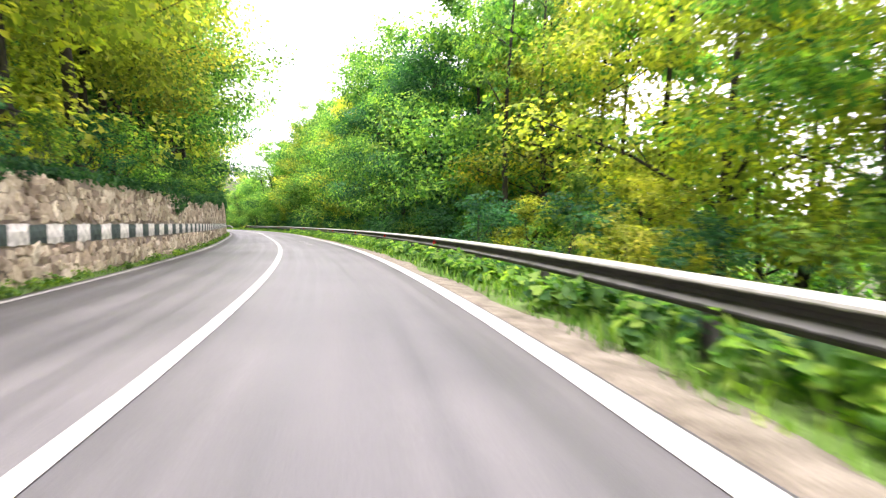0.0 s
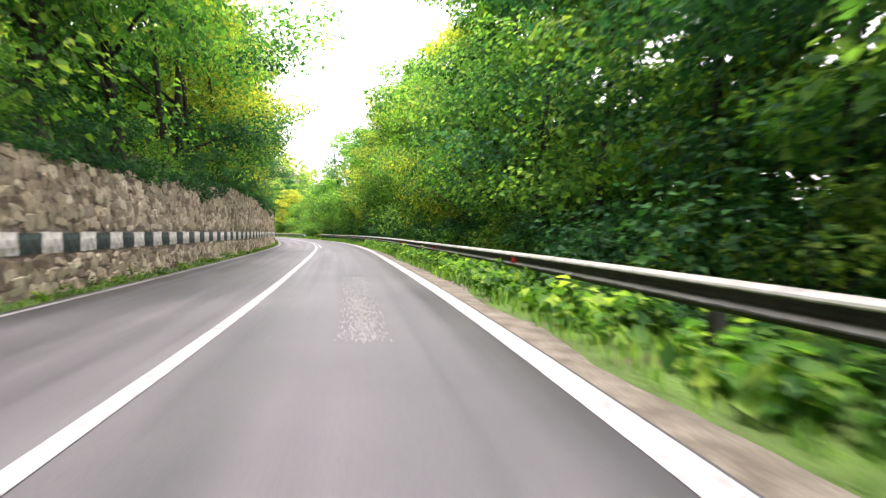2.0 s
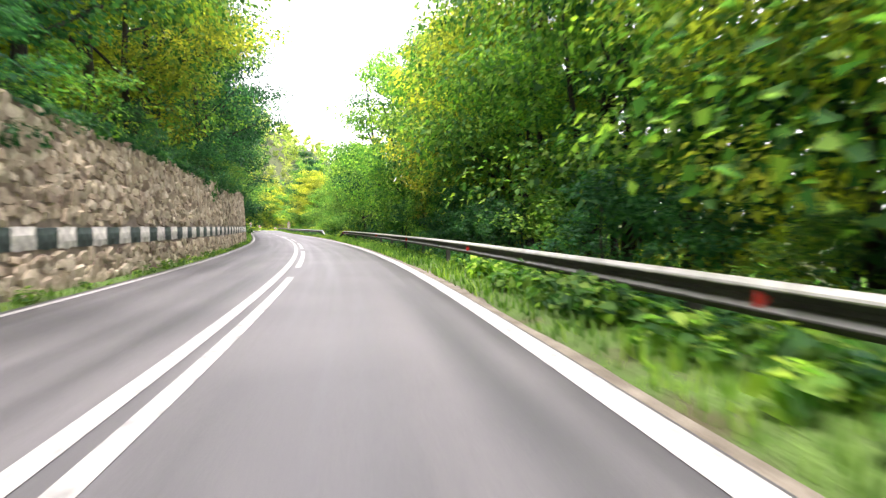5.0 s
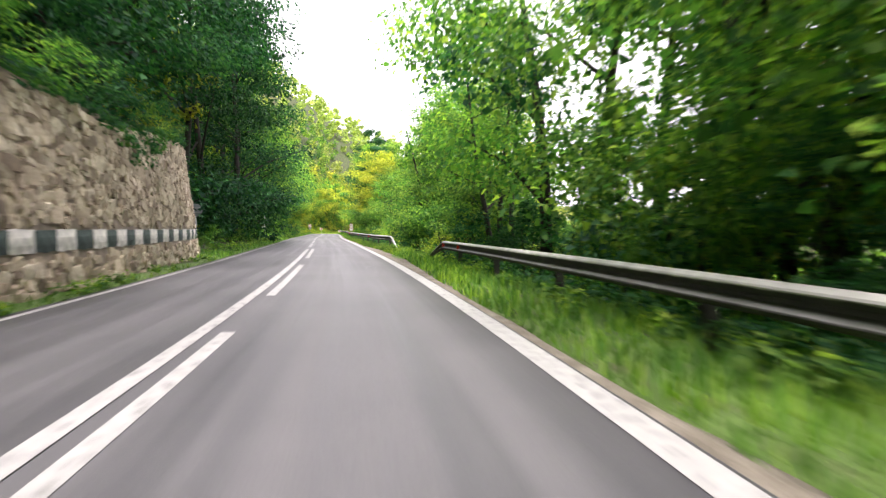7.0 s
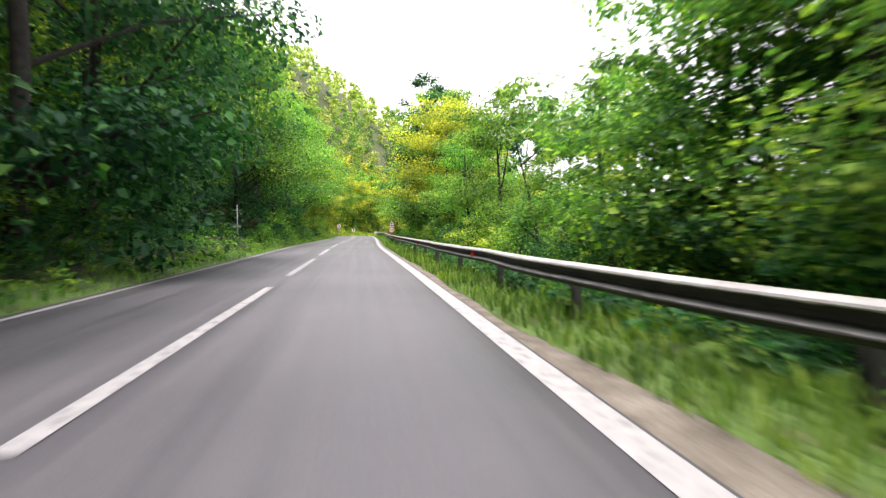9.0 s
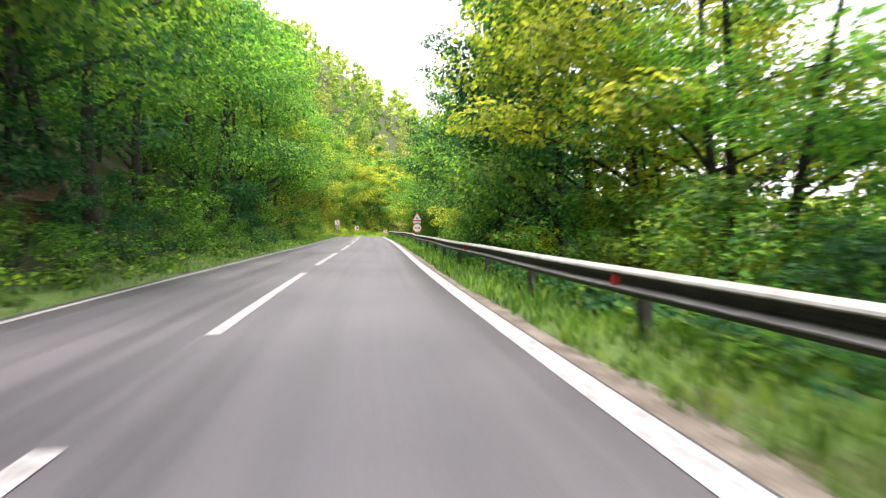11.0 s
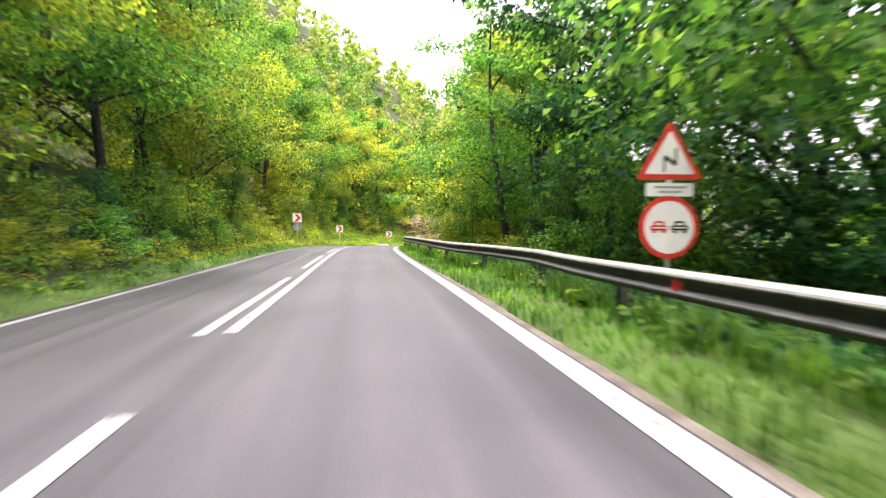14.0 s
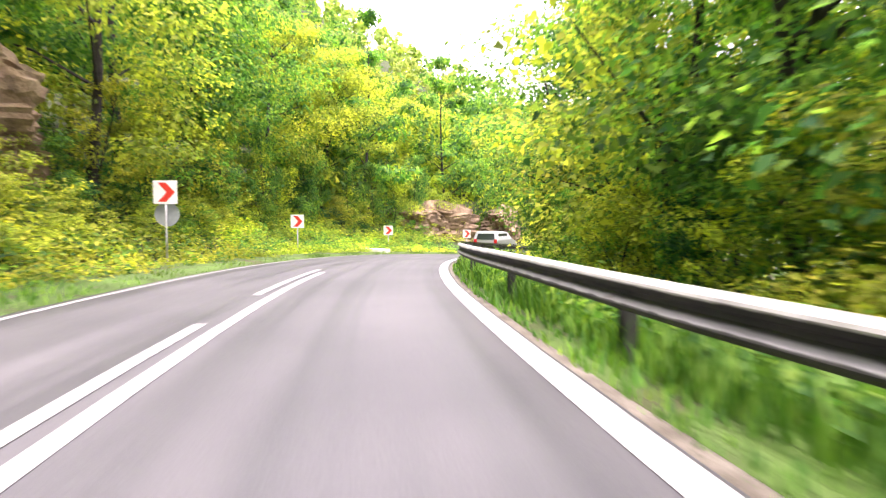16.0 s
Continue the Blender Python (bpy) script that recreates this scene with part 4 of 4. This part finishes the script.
for s, l, k in ((118.8, -4.6, .32), (119.8, -5.0, .35), (120.6, -4.4, .3), (121.4, -6.9, .4), (124.6, -6.9, .5), (116.0, -7.4, 1.2), (120.2, -8.0, 1.2), (123.6, -8.2, 1.2)):
    plant(SHRUB, mix([2, 1, 1]), s, l, k, .85, group="undergrowth", category="shrub", name="shrub")
for s, l, k in ((228.5, -6.8, .7), (231, -7.4, .8), (234, -7.6, 1.1), (237, -7.4, .7), (240, -7.0, .7), (243, -7.4, .8), (229.5, -8.6, 1.0), (233, -9.4, 1.1), (238.5, -9.6, 1.2), (242, -9, 1.1), (246, -8.6, 1.0), (226, -6.2, .6), (230, -6.2, .55), (233, -6.1, .5), (235.5, -6.4, .6), (240.5, -6.3, .55), (245, -7.4, .65), (248.5, -8.0, .8), (252, -8.2, .9), (256, -8.4, 1.0), (235, -7.6, .8), (237.4, -8.0, .7)):
    plant(SHRUB, mix([1, 3, 0]), s, l, k, .9, group="undergrowth", category="shrub", name="shrub")
s = 124.5
while s < 275:
    by_post = 148 < s < 161
    plant(SHRUB, mix([2, 2, 1] if s > 198 else [2, .1, 3]), s, (-7.4 if by_post else -5.1 if s < 226 else -8.2) + rng.normal() * .3, rng.uniform(.5, .85), .8, group="undergrowth", category="shrub", name="shrub")
    plant(SHRUB, mix([2, 2, 1] if s > 198 else [2, .1, 3]), s + 1, (-8.2 if by_post else -6.8 if s < 226 else -9.2) + rng.normal() * .4, rng.uniform(1.2, 1.8) if s < 165 else rng.uniform(.8, 1.2), group="undergrowth", category="shrub", name="shrub")
    s += rng.uniform(2.0, 3.0)
s = -4.0
while s < 112:
    plant(SHRUB, mix([1, 0, 3]), s, wall_l(s) - .75 + rng.normal() * .15, rng.uniform(.55, 1.05), .9, group="undergrowth", category="shrub", name="shrub", lift=.1)
    s += rng.uniform(1.6, 3.4)


# ---------------------------------------------------------------- grass and weeds
def grass(name, s0, s1, lo, hi, count, height, label, mat=GRASS):
    r = np.random.default_rng(int(s0 * 3 + count))
    ss, u = r.uniform(s0, s1, count), r.uniform(0, 1, count)
    a, b = np.array([lo(q) for q in ss]), np.array([hi(q) for q in ss])
    l = a + (b - a) * u
    x, y = at_xy(ss, l)
    z = road_z(ss) - .06 - np.clip(l - 5.2, 0, None) * .4
    h = height * r.uniform(.35, 1.15, count) * (.6 + .5 * np.sin(ss * .8 + l) ** 2)
    ang, tilt = r.uniform(0, 6.28, count), r.uniform(.1, .7, count)
    w = r.uniform(.008, .02, count)
    p = np.stack([x, y, z], 1)
    d = np.stack([np.cos(ang), np.sin(ang), 0 * ang], 1)
    q = np.stack([-np.sin(ang), np.cos(ang), 0 * ang], 1)
    up = np.array([0, 0, 1.0])
    v = np.empty((count, 5, 3))
    v[:, 0], v[:, 1] = p - q * w[:, None], p + q * w[:, None]
    mid = p + up * (h * .6)[:, None] + d * (h * tilt * .3)[:, None]
    v[:, 2], v[:, 3] = mid + q * (w * .8)[:, None], mid - q * (w * .8)[:, None]
    v[:, 4] = p + up * h[:, None] + d * (h * tilt)[:, None]
    i = np.arange(count)[:, None] * 5
    f = np.concatenate([i + np.array([[0, 1, 2]]), i + np.array([[0, 2, 3]]), i + np.array([[3, 2, 4]])])
    tagged(new(name, leaf_mesh(name, v.reshape(-1, 3), f, mat)), label, "grass", kind="stuff")


def weeds(name, s0, s1, lo, hi, tufts, size, label, mat=LEAF_A, high=.3):
    r = np.random.default_rng(int(s0 + tufts))
    c, rad = [], []
    for _ in range(tufts):
        s = r.uniform(s0, s1)
        l = r.uniform(lo(s), hi(s))
        k = high * r.uniform(.4, 1.1)
        c.append(tuple(place(s, l, k * .6 - max(0, l - 5.2) * .4)))
        rad.append(k)
    v, f = leaf_cloud(r, c, rad, 26, size, .8, .9)
    tagged(new(name, leaf_mesh(name, v, f, mat)), label, "weeds", kind="stuff")


def bank_weeds(s0, s1, l0, l1, tufts, size, label, mat, high):
    r = np.random.default_rng(tufts)
    ss, ll = r.uniform(s0, s1, tufts), r.uniform(l0, l1, tufts)
    x, y = at_xy(ss, ll)
    k = high * r.uniform(.4, 1.1, tufts)
    c = np.stack([x, y, terrain(x, y) + k * .5], 1)
    v, f = leaf_cloud(r, c, k, 24, size, .7, .9)
    tagged(new("weeds", leaf_mesh("weeds", v, f, mat)), label, "weeds", kind="stuff")


bank_weeds(222, 245, -11, -5.8, 800, .15, "yellow-green weeds covering the bank", LEAF_C, .75)
bank_weeds(245, 278, -11, -7.0, 800, .15, "yellow-green weeds on the bank round the bend", LEAF_C, .7)
bank_weeds(212, 243, -5.9, -4.0, 520, .12, "yellow-green weeds along the verge", LEAF_C, .42)
bank_weeds(222, 246, -10.5, -5.4, 400, .14, "green weeds between the yellow ones on the bank", LEAF_A, .6)
bank_weeds(118.4, 226, -8.5, -5.2, 800, .16, "green weeds covering the bank", LEAF_A, .45)
for a in range(-6, 240, 41):
    dense = 1.0 if a > 70 else .55
    grass("grass", a, a + 41, lambda s: right_lane(s) + dirt(s) * .8, lambda s: 5.9, int(11000 * dense), .28 if a < 190 else .2, "long green roadside grass under the rail")
grass("grass", 240, 275, lambda s: right_lane(s) + .3, lambda s: 7.0, 11000, .26, "green grass inside the bend")
for a in range(113, 270, 40):
    grass("grass", a, a + 40, lambda s: wall_l(s) if s < 118 else -5.4 if s < 244 else -4.0, lambda s: -left_lane(s) - .25, 8000, .3 if a < 230 else .22, "green grass at the foot of the bank")
grass("grass", 196, 238, lambda s: line_b(s) + .03, lambda s: line_b(s) + .5, 7000, .44, "tall green grass round the rail's posts")
grass("grass", -5, 113, lambda s: wall_l(s) + .05, lambda s: -left_lane(s) - .2, 4500, .2, "short grass along the wall")
weeds("weeds", -4, 72, lambda s: right_lane(s) + 1.0, lambda s: 5.6, 620, .2, "broad-leaved weeds under the guard rail", LEAF_A, .38)
weeds("weeds", 72, 240, lambda s: right_lane(s) + 1.3, lambda s: 6.0, 420, .13, "low leafy weeds in the grass", LEAF_A, .25)
weeds("weeds", -4, 113, lambda s: wall_l(s) + .1, lambda s: -left_lane(s) - .25, 190, .09, "weed tufts at the wall's foot", LEAF_A, .2)
r_ = np.random.default_rng(77)
tops, sizes = [], []
for s in np.arange(-8, 117.5, .22):
    drop = .55 * max(0, math.sin(s * .31) + .5 * math.sin(s * .83 + 1) + .2)
    for _ in range(2 if drop > .1 else 1):
        z = float(wall_top(s)) + .12 - drop * r_.uniform(0, 1)
        tops.append(tuple(place(s, lean_l(s, z) + r_.uniform(-.25, .1), z)))
        sizes.append(r_.uniform(.15, .34))
v_, f_ = leaf_cloud(r_, tops, sizes, 46, .11, .9, .3, True)
tagged(new("hanging_growth", leaf_mesh("hanging_growth", v_, f_, LEAF_B)), "leafy growth hanging over the wall's top", "creeper", kind="stuff")
weeds("weeds", 118.5, 244, lambda s: -6.0 if s < 226 else -7.5, lambda s: -left_lane(s) - .45 - (.8 if s > 226 else 0), 620, .14, "leafy weeds on the bank", LEAF_A, .35)
# a second row of trees closing the wood behind the first rail
for s, l, k in ((92.0, 14.0, 1.15), (97.2, 14.4, 1.2), (101.6, 15.0, 1.1)):
    plant(BACK, 0, s, l, k, 1.1)
plant(NEAR, 0, 118.6, 9.6, .72, 1.0)
# a closed wood behind the first rail, hanging over it in places
for s in np.arange(24, 76, 3.1):
    plant(BACK, (0, 2, 0, 2)[int(s) % 4], s, 13.0 + .8 * math.sin(s), 1.1, 1.15)
for s in np.arange(79, 104, 3.4):
    plant(NEAR, (0, 2, 0, 3)[int(s) % 4], s, 9.8 + .4 * math.sin(s * 1.7), 1.0, 1.1)
for s in np.arange(80, 104, 2.4):
    plant(BUSH, int(s) % 2, s, 7.1 + .3 * math.sin(s * 2.1), .9, group="undergrowth", category="shrub", name="shrub")
for s in np.arange(80, 106, 3.3):
    plant(BACK, int(s) % 2, s, 13.6, 1.05, 1.15)
for s, l, k in ((128.2, 8.9, .85), (131.0, 9.4, .8)):
    plant(NEAR, 3, s, l, k)
for s in np.arange(103, 122, 2.3):
    plant(BUSH, int(s) % 2, s, 10.0 + .6 * math.sin(s), 1.15, group="undergrowth", category="shrub", name="shrub")
for s, l, k in ((167.5, 8.7, 1.1), (164.0, 9.4, 1.0)):
    plant(NEAR, 2, s, l, k)
for s in (179.5, 181.8, 184, 186.2):
    plant(BUSH, 0, s, 8.0, 1.0, group="undergrowth", category="shrub", name="shrub")
plant(TALL, 2, 184.6, 8.8, .9)
plant(TALL, 2, 187.4, 9.2, .85)
for s in np.arange(204, 213, 2.2):
    plant(BUSH, 1, s, 7.7, .85, group="undergrowth", category="shrub", name="shrub")
weeds("weeds", -4, 112, lambda s: line_a(s) + .25, lambda s: line_a(s) + 1.5, 900, .12, "dark green weeds behind the guard rail", LEAF_B, .42)
weeds("weeds", 214, 242, lambda s: line_b(s) + .3, lambda s: line_b(s) + 2.2, 300, .12, "fresh green weeds behind the guard rail", LEAF_A, .42)
weeds("weeds", 124, 214, lambda s: line_b(s) + .25, lambda s: line_b(s) + 1.5, 700, .12, "dark green weeds behind the guard rail", LEAF_B, .42)
for s, l, k in ((8.5, 12.6, 1.0), (12.0, 11.8, 1.05), (15.8, 12.6, 1.1), (20.5, 13.2, 1.1), (25.5, 13.0, 1.05)):
    plant(NEAR, 2, s, l, k, 1.15)
for s, l, k in ((10.5, 8.2, .8), (13.6, 8.0, .7), (17.2, 8.3, .8), (22.0, 8.2, .75)):
    plant(BUSH, 2 if k > .75 else 1, s, l, k, group="undergrowth", category="shrub", name="shrub")
for s, l, k in ((79.3, 6.4, .85), (81.4, 6.4, .9), (83.4, 6.6, .85)):
    plant(BUSH, 0, s, l, k, group="undergrowth", category="shrub", name="shrub")
bank_weeds(118.4, 170, -8.6, -6.3, 900, .15, "dark green ferns and weeds under the trees", LEAF_B, .55)
plant(NEAR, 0, 130.2, 9.9, .72, 1.0)
for s, l, k in ((239.5, 6.9, .6), (242.3, 6.7, .65), (245.0, 6.8, .6), (248.0, 6.9, .7), (251.5, 7.2, .8)):
    plant(BUSH, 1, s, l, k, group="undergrowth", category="shrub", name="shrub")
bank_weeds(243, 264, -8.2, -4.4, 700, .12, "yellow-green weeds behind the chevron boards", LEAF_C, .38)
bank_weeds(243, 266, -9.0, -5.2, 420, .13, "green weeds behind the chevron boards", LEAF_A, .5)
for s, l, k in ((246.5, -8.6, .9), (250.0, -8.9, 1.0), (254.0, -9.2, 1.0), (258.0, -9.4, 1.0)):
    plant(BUSH, 1, s, l, k, group="undergrowth", category="shrub", name="shrub")
for s, l, k in ((222.5, 6.8, .8), (225.2, 6.9, .85), (227.8, 7.1, .75), (230.4, 7.4, .8), (233.2, 7.2, .75)):
    plant(BUSH, 2 if int(s) % 2 else 1, s, l, k, group="undergrowth", category="shrub", name="shrub")
plant(TALL, 0, 210.8, 9.0, .85)
plant(NEAR, 1, 212.6, 12.0, 1.0)
plant(NEAR, 0, 133.2, 11.8, .95, 1.05)
plant(NEAR, 1, 129.8, 9.2, .64, 1.0)
plant(NEAR, 0, 172.2, 9.2, 1.05)
